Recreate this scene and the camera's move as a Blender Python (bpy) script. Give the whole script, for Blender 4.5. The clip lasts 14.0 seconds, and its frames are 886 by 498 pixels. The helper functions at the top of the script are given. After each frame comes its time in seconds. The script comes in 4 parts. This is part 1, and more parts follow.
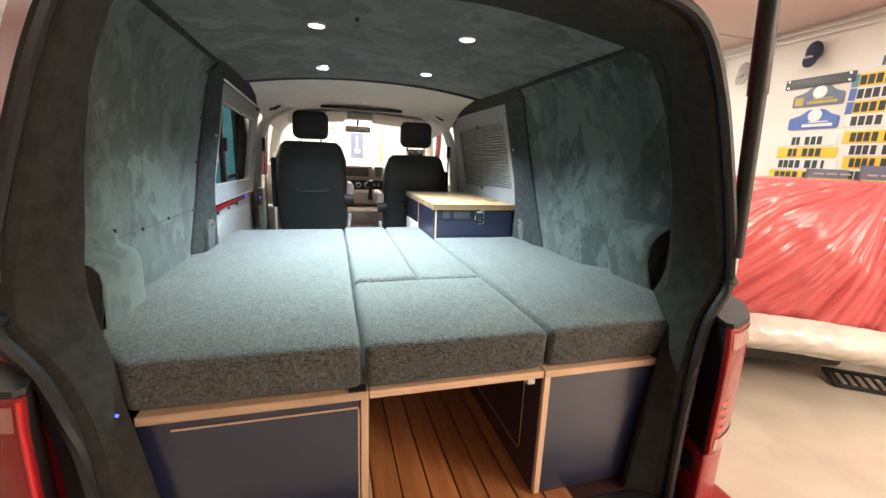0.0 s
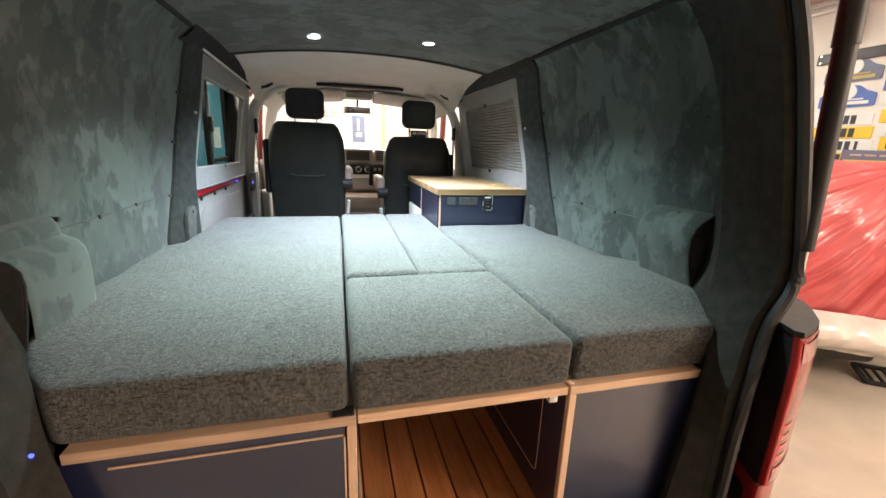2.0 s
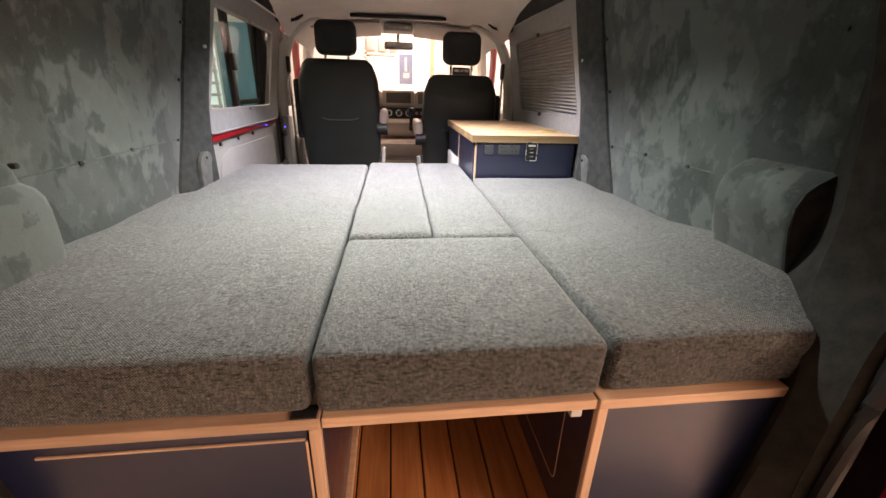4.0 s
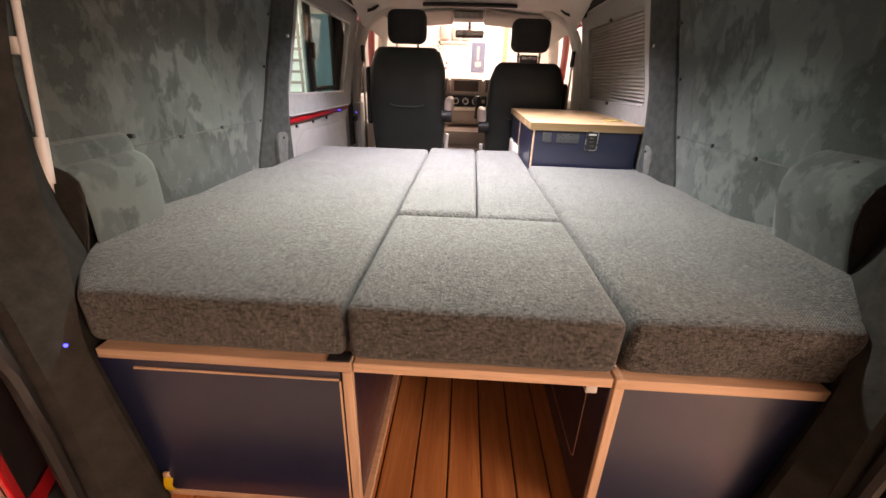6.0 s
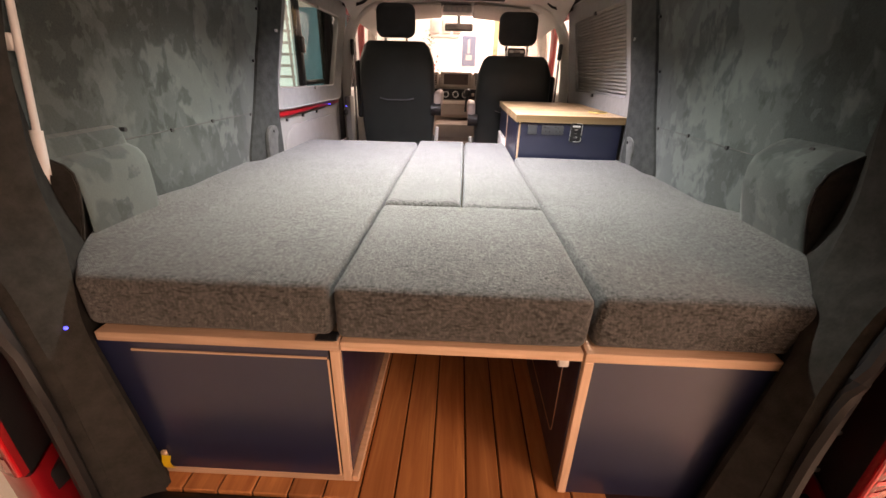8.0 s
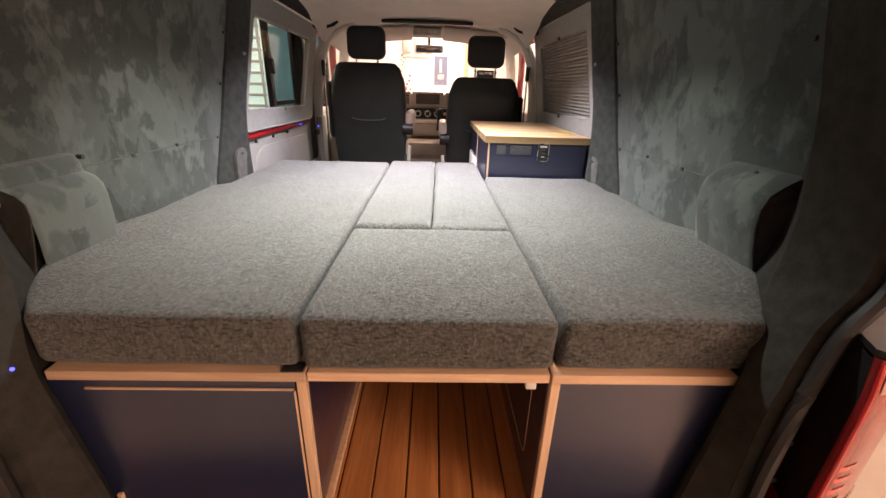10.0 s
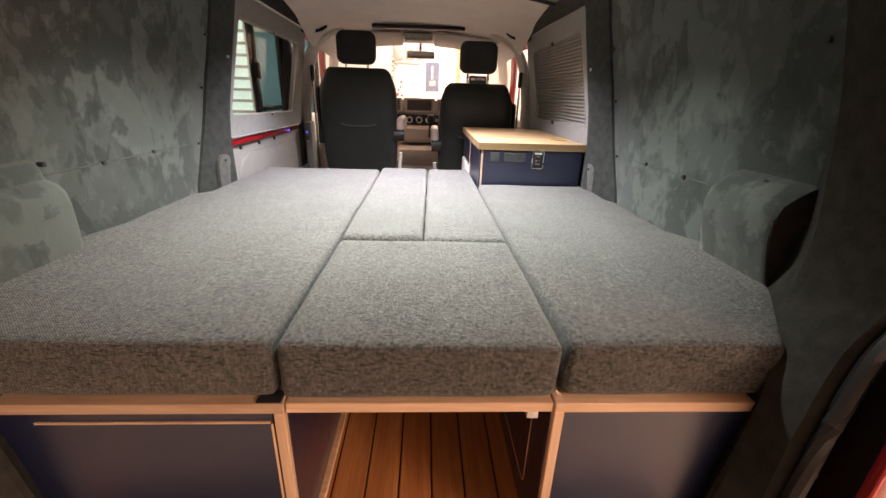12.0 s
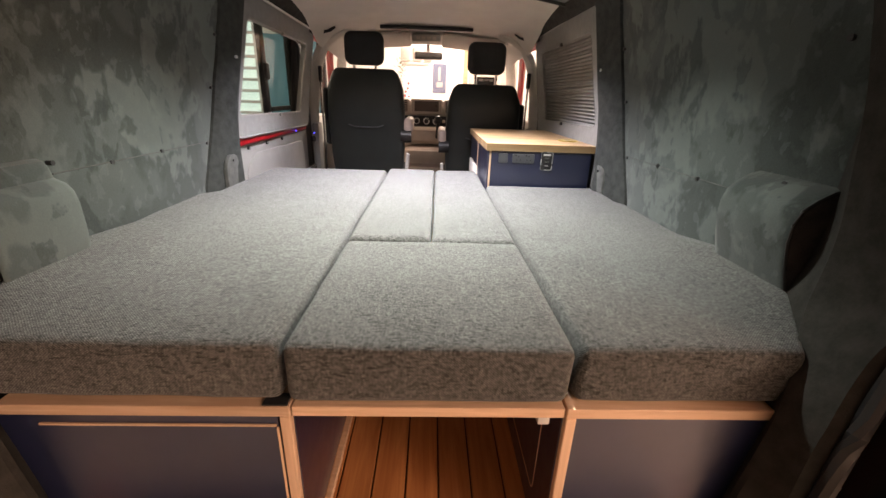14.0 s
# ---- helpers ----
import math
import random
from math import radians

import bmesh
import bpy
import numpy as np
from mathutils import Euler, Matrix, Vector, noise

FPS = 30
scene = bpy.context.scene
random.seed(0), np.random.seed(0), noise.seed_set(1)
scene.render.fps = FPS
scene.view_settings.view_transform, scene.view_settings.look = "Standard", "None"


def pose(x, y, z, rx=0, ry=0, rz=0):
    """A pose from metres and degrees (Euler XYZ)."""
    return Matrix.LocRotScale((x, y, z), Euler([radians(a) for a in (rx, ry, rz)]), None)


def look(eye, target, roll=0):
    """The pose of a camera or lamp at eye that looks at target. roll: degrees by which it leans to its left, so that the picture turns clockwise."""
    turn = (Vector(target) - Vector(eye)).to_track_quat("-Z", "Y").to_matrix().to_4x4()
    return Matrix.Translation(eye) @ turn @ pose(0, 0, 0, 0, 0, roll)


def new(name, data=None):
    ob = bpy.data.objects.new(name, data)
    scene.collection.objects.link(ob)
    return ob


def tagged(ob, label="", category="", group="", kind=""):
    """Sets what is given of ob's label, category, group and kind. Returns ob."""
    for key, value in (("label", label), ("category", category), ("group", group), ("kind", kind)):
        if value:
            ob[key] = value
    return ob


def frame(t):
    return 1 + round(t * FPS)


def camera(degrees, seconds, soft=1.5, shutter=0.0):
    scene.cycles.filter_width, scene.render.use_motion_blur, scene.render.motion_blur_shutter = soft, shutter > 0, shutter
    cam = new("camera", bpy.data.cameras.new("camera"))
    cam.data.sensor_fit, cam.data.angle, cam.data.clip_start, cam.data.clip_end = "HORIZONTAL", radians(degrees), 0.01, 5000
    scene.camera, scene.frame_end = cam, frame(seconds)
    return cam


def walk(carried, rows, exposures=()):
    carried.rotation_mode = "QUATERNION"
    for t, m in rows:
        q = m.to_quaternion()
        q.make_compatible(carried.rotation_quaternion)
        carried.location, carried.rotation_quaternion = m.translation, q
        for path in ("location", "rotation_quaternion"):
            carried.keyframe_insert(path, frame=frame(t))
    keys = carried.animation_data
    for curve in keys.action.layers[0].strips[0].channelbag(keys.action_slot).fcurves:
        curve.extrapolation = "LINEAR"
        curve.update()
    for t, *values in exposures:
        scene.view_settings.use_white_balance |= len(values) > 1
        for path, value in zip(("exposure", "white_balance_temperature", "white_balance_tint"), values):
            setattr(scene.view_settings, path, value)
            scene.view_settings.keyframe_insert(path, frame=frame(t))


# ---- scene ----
cam = camera(95.6, 14.0)
PATH = [
    (0, (-0.242, -0.843, 1.55), (0.291, 1.036, 1.117), 2.2),
    (0.5, (-0.244, -0.838, 1.549), (0.284, 1.039, 1.107), 2.1),
    (1, (-0.234, -0.829, 1.549), (0.29, 1.046, 1.095), 2.0),
    (1.5, (-0.216, -0.802, 1.538), (0.3, 1.072, 1.068), 2.0),
    (2, (-0.192, -0.67, 1.52), (0.315, 1.2, 1.023), 2.0),
    (2.5, (-0.18, -0.501, 1.503), (0.301, 1.349, 0.915), 2.0),
    (2.7, (-0.173, -0.46, 1.507), (0.298, 1.378, 0.874), 1.9),
    (4.8, (0.0, -0.514, 1.489), (0.032, 1.335, 0.728), 1.8),
    (5, (-0.001, -0.518, 1.487), (-0.013, 1.33, 0.721), 1.8),
    (5.5, (0.006, -0.536, 1.489), (-0.063, 1.304, 0.708), 1.7),
    (6, (0.01, -0.554, 1.489), (-0.069, 1.279, 0.695), 1.8),
    (6.5, (0.008, -0.569, 1.475), (-0.071, 1.258, 0.666), 1.7),
    (7, (0.015, -0.581, 1.474), (-0.06, 1.236, 0.643), 1.6),
    (9.5, (0.06, -0.611, 1.518), (0.085, 1.236, 0.75), 1.7),
    (10, (0.059, -0.598, 1.514), (0.116, 1.255, 0.764), 1.7),
    (10.5, (0.061, -0.586, 1.515), (0.139, 1.27, 0.774), 1.7),
    (11, (0.062, -0.571, 1.511), (0.153, 1.288, 0.78), 1.7),
    (11.5, (0.059, -0.552, 1.512), (0.155, 1.309, 0.785), 1.9),
    (12, (0.06, -0.533, 1.507), (0.155, 1.33, 0.786), 1.9),
    (12.5, (0.058, -0.521, 1.502), (0.152, 1.344, 0.785), 2.0),
    (13, (0.055, -0.513, 1.502), (0.141, 1.353, 0.787), 2.0),
    (13.5, (0.052, -0.512, 1.503), (0.129, 1.355, 0.788), 2.0),
    (14, (0.053, -0.52, 1.501), (0.121, 1.347, 0.787), 2.0),
]
walk(cam, [(t, look(eye, target, roll)) for t, eye, target, roll in PATH],
     [(0.0, 0.28, 5950, -4), (1.8, 0.2, 6050, -3), (2.6, 0.08, 6500, 7), (4.8, 0.0, 7450, 20), (7.0, 0.0, 7500, 22), (14.0, -0.05, 7350, 17)])

# ---- world and light ----
world = bpy.data.worlds.new("garage_air")
scene.world = world
world.use_nodes = True
world.node_tree.nodes["Background"].inputs[0].default_value = (1.0, 0.86, 0.74, 1)
world.node_tree.nodes["Background"].inputs[1].default_value = 0.006


def area_lamp(name, m, power, sx, sy, colour):
    d = bpy.data.lights.new(name, "AREA")
    d.shape, d.size, d.size_y, d.energy, d.color = "RECTANGLE", sx, sy, power, colour
    ob = new(name, d)
    ob.matrix_world = m
    return ob


WARM = (1.0, 0.87, 0.735)
# unseen lamps added under the garage ceiling, placed and tinted until the light fits
for x, y, p in ((2.8, 1.1, 24), (3.45, -1.45, 22), (3.4, -2.6, 205), (2.9, -3.8, 60), (0.2, -3.8, 15), (-2.9, 2.5, 70), (2.6, 3.4, 40), (0.4, 4.3, 150)):
    area_lamp("unseen_ceiling_lamp", pose(x, y, 2.86), p, 0.25, 1.5, (1.0, 0.92, 0.84) if y > 4 else WARM if y > -2 else (1.0, 0.725, 0.58))
# downlight bulbs inside the van, just under its curved ceiling
def roof_z(x):
    return 1.925 + 0.062 * (1 - (min(1.0, abs(x) / 0.69)) ** 2.2)


DOWNLIGHTS = [(-0.275, 0.70), (0.245, 0.66), (-0.267, 1.40), (0.245, 1.32)]
for x, y in DOWNLIGHTS:
    d = bpy.data.lights.new("downlight_bulb", "SPOT")
    d.energy, d.spot_size, d.spot_blend, d.shadow_soft_size = 138 if y > 1 else 100, radians(117), 1.0, 0.022
    d.color = (0.82, 0.85, 1.0) if y > 1 else (0.87, 0.975, 0.965)
    new("downlight_bulb", d).matrix_world = pose(x, y, roof_z(x) - 0.03)


# ---- materials ----
def material(name, rough=0.6, metal=0.0, sheen=0.0, coat=0.0, coat_rough=0.12):
    m = bpy.data.materials.new(name)
    m.use_nodes = True
    b = m.node_tree.nodes["Principled BSDF"]
    b.inputs["Roughness"].default_value = rough
    b.inputs["Metallic"].default_value = metal
    b.inputs["Sheen Weight"].default_value = sheen
    b.inputs["Coat Weight"].default_value = coat
    b.inputs["Coat Roughness"].default_value = coat_rough
    if rough > 0.9:
        b.inputs["Specular IOR Level"].default_value = 0.08
    return m, m.node_tree, b


def node(nt, kind, **inputs):
    n = nt.nodes.new(kind)
    for k, v in inputs.items():
        n.inputs[k.replace("_", " ")].default_value = v
    return n


def coords(nt, scale=(1, 1, 1), rot=(0, 0, 0)):
    tc = nt.nodes.new("ShaderNodeTexCoord")
    mp = nt.nodes.new("ShaderNodeMapping")
    mp.inputs["Scale"].default_value = scale
    mp.inputs["Rotation"].default_value = rot
    nt.links.new(tc.outputs["Object"], mp.inputs["Vector"])
    return mp.outputs["Vector"]


def noise_tex(nt, vec, scale, detail=3.0, rough=0.5, dist=0.0):
    n = node(nt, "ShaderNodeTexNoise", Scale=scale, Detail=detail, Roughness=rough, Distortion=dist)
    nt.links.new(vec, n.inputs["Vector"])
    return n.outputs["Fac"]


def ramp(nt, fac, stops):
    r = nt.nodes.new("ShaderNodeValToRGB")
    e = r.color_ramp.elements
    while len(e) < len(stops):
        e.new(0.5)
    for el, (p, c) in zip(e, stops):
        el.position, el.color = p, (*c, 1) if len(c) == 3 else c
    nt.links.new(fac, r.inputs["Fac"])
    return r.outputs["Color"]


def mix(nt, fac, a, b, mode="MIX"):
    n = nt.nodes.new("ShaderNodeMix")
    n.data_type, n.blend_type = "RGBA", mode
    for s, v in ((n.inputs[0], fac), (n.inputs[6], a), (n.inputs[7], b)):
        if isinstance(v, (int, float)):
            s.default_value = v
        elif isinstance(v, tuple):
            s.default_value = (*v, 1)
        else:
            nt.links.new(v, s)
    return n.outputs[2]


def bump(nt, b, height, strength, distance=0.002):
    n = node(nt, "ShaderNodeBump", Strength=strength, Distance=distance)
    nt.links.new(height, n.inputs["Height"])
    nt.links.new(n.outputs["Normal"], b.inputs["Normal"])


def plain(name, colour, rough=0.5, metal=0.0, var=0.12, scale=9.0, grain=0.0, coat=0.0, sheen=0.0, coat_rough=0.12):
    """Paint, plastic or cloth with slight mottling at two scales."""
    m, nt, b = material(name, rough, metal, sheen, coat, coat_rough)
    v = coords(nt)
    lo = tuple(c * (1 - var) for c in colour)
    hi = tuple(min(1, c * (1 + var)) for c in colour)
    c1 = ramp(nt, noise_tex(nt, v, scale, 4), [(0.3, lo), (0.7, hi)])
    fine = noise_tex(nt, v, 160, 2)
    c2 = mix(nt, 0.25, c1, ramp(nt, fine, [(0.3, lo), (0.7, hi)]))
    nt.links.new(c2, b.inputs["Base Color"])
    r = nt.nodes.new("ShaderNodeMapRange")
    r.inputs["To Min"].default_value, r.inputs["To Max"].default_value = max(0.03, rough - 0.08), min(1, rough + 0.08)
    nt.links.new(noise_tex(nt, v, 25, 3), r.inputs["Value"])
    nt.links.new(r.outputs[0], b.inputs["Roughness"])
    if grain:
        bump(nt, b, noise_tex(nt, v, 420, 2), grain)
    return m


def suede(name, dark, light, seed):
    """Brushed faux suede: patches and short strokes where the nap lies one way or the other."""
    m, nt, b = material(name, 0.95, 0, 0.25)
    v = coords(nt, (1, 1, 1), (0.0, seed, seed))
    mid = tuple(0.45 * p + 0.55 * q for p, q in zip(dark, light))
    big = noise_tex(nt, coords(nt, (1.0, 1.0, 0.85), (0.35 + seed, 0, seed)), 3.1, 4, 0.5, 0.35)
    c = mix(nt, ramp(nt, big, [(0.45, (0, 0, 0)), (0.49, (0.65, 0.65, 0.65)), (0.64, (1, 1, 1))]), tuple(0.85 * p + 0.15 * q for p, q in zip(dark, light)), mid)
    for turn, scale, lo, to, amount in ((0.75, 3.6, 0.53, light, 0.75), (-0.6, 4.4, 0.56, dark, 0.75), (0.3, 9.0, 0.58, light, 0.45), (-0.9, 12.0, 0.59, dark, 0.5), (1.2, 24.0, 0.60, light, 0.35)):
        n = noise_tex(nt, coords(nt, (1.1, 1.25, 0.85), (turn + seed, 0, 0.3 * seed)), scale, 4, 0.55, 0.25)
        c = mix(nt, ramp(nt, n, [(lo, (0, 0, 0)), (lo + 0.028, (amount,) * 3), (lo + 0.16, (amount * 0.7,) * 3)]), c, to)
    soft = noise_tex(nt, v, 1.6, 2)
    c = mix(nt, 0.45, c, ramp(nt, soft, [(0.35, (0.55, 0.55, 0.55)), (0.65, (1, 1, 1))]), "MULTIPLY")
    fine = noise_tex(nt, v, 260, 2)
    c = mix(nt, 0.10, c, ramp(nt, fine, [(0.3, dark), (0.7, light)]))
    nt.links.new(c, b.inputs["Base Color"])
    bump(nt, b, fine, 0.25, 0.001)
    return m


def tweed(name):
    """Woven upholstery: a fine diagonal hopsack with short dark and light slubs."""
    m, nt, b = material(name, 0.95, 0, 0.15)

    def calc(kind, p, q):
        n = nt.nodes.new("ShaderNodeMath")
        n.operation = kind
        for k, v in ((0, p), (1, q)):
            if isinstance(v, (int, float)):
                n.inputs[k].default_value = v
            elif v is not None:
                nt.links.new(v, n.inputs[k])
        return n.outputs[0]
    tc = nt.nodes.new("ShaderNodeTexCoord")
    sep = nt.nodes.new("ShaderNodeSeparateXYZ")
    nt.links.new(tc.outputs["Object"], sep.inputs[0])
    sway = calc("MULTIPLY", noise_tex(nt, coords(nt), 60, 2), 3.0)
    run = calc("ADD", sep.outputs["Y"], sep.outputs["Z"])
    u = calc("SINE", calc("ADD", calc("MULTIPLY", sep.outputs["X"], 1300.0), sway), None)
    w = calc("SINE", calc("ADD", calc("MULTIPLY", run, 1400.0), sway), None)
    knots = calc("ADD", calc("MULTIPLY", calc("MULTIPLY", u, w), 0.5), 0.5)
    weft = noise_tex(nt, coords(nt, (0.5, 1.6, 1.6)), 250, 2, 0.6)
    warp = noise_tex(nt, coords(nt, (1.6, 0.5, 0.5)), 250, 2, 0.6)
    slub = noise_tex(nt, coords(nt, (0.35, 1.5, 1.3)), 190, 2, 0.6)
    big = noise_tex(nt, coords(nt), 9, 4)
    yarn = calc("ADD", calc("MULTIPLY", calc("ADD", weft, warp), 0.40), calc("MULTIPLY", knots, 0.20))
    c = ramp(nt, yarn, [(0.34, (0.024, 0.025, 0.025)), (0.50, (0.086, 0.089, 0.086)), (0.66, (0.205, 0.209, 0.202))])
    c = mix(nt, ramp(nt, slub, [(0.58, (0, 0, 0)), (0.65, (0.7, 0.7, 0.7))]), c, (0.014, 0.015, 0.015))
    c = mix(nt, 0.35, c, ramp(nt, big, [(0.3, (0.68, 0.68, 0.68)), (0.7, (1, 1, 1))]), "MULTIPLY")
    nt.links.new(c, b.inputs["Base Color"])
    bump(nt, b, yarn, 1.0, 0.0025)
    return m


def wood(name, dark, light, along, rough=0.5, fine=60, coat=0.0):
    """Timber with grain along x, y or z, each piece a shade of its own."""
    m, nt, b = material(name, rough, 0, 0, coat)
    s = [1.0, 1.0, 1.0]
    s[along] = 0.06
    v = coords(nt, tuple(s))
    info = nt.nodes.new("ShaderNodeObjectInfo")
    add = nt.nodes.new("ShaderNodeVectorMath")
    add.operation = "ADD"
    mul = nt.nodes.new("ShaderNodeMath")
    mul.operation = "MULTIPLY"
    mul.inputs[1].default_value = 37.0
    nt.links.new(info.outputs["Random"], mul.inputs[0])
    nt.links.new(v, add.inputs[0])
    nt.links.new(mul.outputs[0], add.inputs[1])
    g = noise_tex(nt, add.outputs[0], fine, 5, 0.6, 0.8)
    c = ramp(nt, g, [(0.3, dark), (0.55, tuple(0.5 * (p + q) for p, q in zip(dark, light))), (0.75, light)])
    sh = ramp(nt, info.outputs["Random"], [(0.0, (0.72, 0.70, 0.68)), (1.0, (1.08, 1.05, 1.0))])
    c = mix(nt, 1.0, c, sh, "MULTIPLY")
    nt.links.new(c, b.inputs["Base Color"])
    bump(nt, b, g, 0.2, 0.001)
    return m


def glass(name, tint=(1, 1, 1)):
    m = bpy.data.materials.new(name)
    m.use_nodes = True
    nt = m.node_tree
    nt.nodes.remove(nt.nodes["Principled BSDF"])
    tr = nt.nodes.new("ShaderNodeBsdfTransparent")
    tr.inputs[0].default_value = (*tint, 1)
    gl = node(nt, "ShaderNodeBsdfGlossy", Roughness=0.02)
    mx = nt.nodes.new("ShaderNodeMixShader")
    mx.inputs[0].default_value = 0.05
    nt.links.new(tr.outputs[0], mx.inputs[1])
    nt.links.new(gl.outputs[0], mx.inputs[2])
    nt.links.new(mx.outputs[0], nt.nodes["Material Output"].inputs[0])
    return m


def glow(name, colour, strength):
    m = bpy.data.materials.new(name)
    m.use_nodes = True
    b = m.node_tree.nodes["Principled BSDF"]
    b.inputs["Base Color"].default_value = (*colour, 1)
    b.inputs["Emission Color"].default_value = (*colour, 1)
    b.inputs["Emission Strength"].default_value = strength
    return m


SUEDE_L = suede("suede_wall_a", (0.023, 0.032, 0.030), (0.112, 0.135, 0.128), 0.35)
SUEDE_R = suede("suede_wall_b", (0.023, 0.032, 0.030), (0.112, 0.135, 0.128), 1.15)
SUEDE_C = suede("suede_ceiling", (0.036, 0.045, 0.046), (0.155, 0.178, 0.178), 2.1)
CARPET = plain("dark_carpet", (0.036, 0.036, 0.035), 0.95, var=0.35, scale=30, grain=0.8)
CARPET_G = plain("grey_carpet", (0.235, 0.237, 0.234), 0.95, var=0.09, scale=30, grain=0.7, sheen=0.05)
LINING = plain("rear_pillar_carpet", (0.034, 0.033, 0.030), 0.95, var=0.3, scale=30, grain=0.3)
PLATEGREY = plain("grey_plate_cloth", (0.10, 0.104, 0.10), 0.95, var=0.25, scale=30, grain=0.7)
PILLAR = plain("pillar_carpet", (0.043, 0.047, 0.045), 0.95, var=0.3, scale=30, grain=0.8)
DARKPAINT = plain("dark_flange_paint", (0.026, 0.026, 0.025), 0.8, var=0.2)
RUBBER = plain("black_rubber", (0.012, 0.012, 0.012), 0.5, var=0.3)
BLACK = plain("black_plastic", (0.014, 0.014, 0.015), 0.45, var=0.25, grain=0.2)
TWEED = tweed("grey_tweed")
NAVY = plain("navy_laminate", (0.011, 0.016, 0.052), 0.40, var=0.10, scale=3, coat=1.0, coat_rough=0.24)
NAVY.node_tree.nodes["Principled BSDF"].inputs["Coat IOR"].default_value = 1.6
PLY = wood("birch_ply_edge", (0.62, 0.42, 0.28), (0.82, 0.60, 0.44), 0, 0.55, 90)
PLY_V = wood("birch_ply_upright", (0.62, 0.42, 0.28), (0.82, 0.60, 0.44), 2, 0.55, 90)
JOINT = plain("dark_caulk", (0.030, 0.008, 0.006), 0.7)
OAK = wood("oiled_floor_plank", (0.42, 0.152, 0.052), (0.70, 0.33, 0.130), 1, 0.42, 45)
BLOCK = wood("beech_block", (0.33, 0.205, 0.105), (0.52, 0.375, 0.215), 0, 0.4, 40)
CREAM = plain("cream_trim", (0.66, 0.645, 0.61), 0.75, var=0.06, grain=0.3)
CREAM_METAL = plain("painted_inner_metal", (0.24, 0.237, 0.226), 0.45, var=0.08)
LEATHER = plain("black_leatherette", (0.016, 0.020, 0.019), 0.36, var=0.2, grain=0.5)
SEATCLOTH = plain("dark_seat_cloth", (0.014, 0.015, 0.016), 0.85, var=0.3, grain=0.7)
# dash browns set paler than the plastic itself, to look lit
TAN = plain("pale_brown_plastic", (0.50, 0.40, 0.35), 0.6, var=0.15, grain=0.3)
DASHGREY = plain("dash_plastic", (0.62, 0.54, 0.48), 0.6, var=0.12, grain=0.3)
RED = plain("red_car_paint", (0.30, 0.008, 0.014), 0.34, var=0.06, coat=0.25)
LAMP_RED = plain("red_lamp_plastic", (0.26, 0.010, 0.014), 0.2, var=0.1, coat=0.4)
LAMP_BRIGHT = plain("bright_red_lamp_plastic", (0.62, 0.012, 0.02), 0.12, var=0.1, coat=0.8)
LAMP_CLEAR = plain("clear_lamp_plastic", (0.42, 0.16, 0.15), 0.12, var=0.1, coat=1.0)
CHROME = plain("brushed_metal", (0.62, 0.62, 0.62), 0.28, 1.0, var=0.08)
VISOR = plain("visor_cloth", (0.50, 0.46, 0.42), 0.8, var=0.06, grain=0.3)
# brownish reflection on the dark screen, put into its base colour
SCREEN = plain("screen_painted_reflection", (0.10, 0.075, 0.065), 0.3, var=0.1)
WHITE = plain("white_plastic", (0.72, 0.71, 0.69), 0.45, var=0.05)
GREYPLATE = plain("grey_socket_plate", (0.075, 0.078, 0.088), 0.4, var=0.08)
BLIND = plain("pleated_grey_blind", (0.22, 0.218, 0.212), 0.85, var=0.12)
FLOORPAINT = plain("painted_concrete", (0.62, 0.57, 0.48), 0.40, var=0.14, scale=3.2)
WALLPAINT = plain("white_wall_paint", (0.78, 0.75, 0.71), 0.85, var=0.05, scale=3, grain=0.3)
# dark tone for the unseen rear wall, so it bounces less light
DIMWALL = plain("bounce_cutting_grey", (0.32, 0.31, 0.30), 0.85, var=0.08, scale=3, grain=0.3)
CEILPAINT = plain("pink_board", (0.60, 0.49, 0.45), 0.85, var=0.05, scale=2)
TEAL = plain("teal_blue_paint", (0.09, 0.25, 0.33), 0.5, var=0.1)
YELLOW = plain("yellow_plate", (0.78, 0.52, 0.02), 0.4, var=0.05)

PLATEWHITE = plain("white_plate", (0.74, 0.74, 0.74), 0.4, var=0.05)
INK = plain("black_ink", (0.02, 0.02, 0.025), 0.5)
BLUE = plain("blue_enamel", (0.06, 0.12, 0.42), 0.4)
SLATE = plain("slate_blue_enamel", (0.10, 0.12, 0.20), 0.4)
BRONZE = plain("dark_bronze", (0.16, 0.12, 0.07), 0.4, 0.5, var=0.15)
GOLD = plain("ochre_enamel", (0.45, 0.33, 0.08), 0.45)
NAVYCLOTH = plain("navy_cloth", (0.03, 0.04, 0.08), 0.9, var=0.2)
GREENCLOTH = plain("green_cloth", (0.03, 0.20, 0.07), 0.9, var=0.2)
LEAF = plain("pale_leaf", (0.10, 0.14, 0.06), 0.6, var=0.3, scale=30)
GREYCLOTH = plain("grey_cloth", (0.40, 0.38, 0.36), 0.9, var=0.15)
SHEET = plain("red_cover_sheet", (0.56, 0.085, 0.095), 0.5, var=0.14, scale=5, coat=0.7, coat_rough=0.22)
FILM = plain("clear_film_over_white", (0.72, 0.68, 0.64), 0.2, var=0.15, scale=8, coat=0.6)
TYRE = plain("tyre_rubber", (0.02, 0.02, 0.02), 0.8)
LENS = glow("downlight_lens", (1.0, 1.0, 0.98), 40.0)
BLUE_LED = glow("blue_led", (0.05, 0.06, 1.0), 5.0)
DAYPANE = glow("bright_window", (0.86, 1.0, 0.96), 1.1)
GLASS = glass("clear_glass")
TINT = glass("tinted_glass", (0.62, 0.70, 0.70))
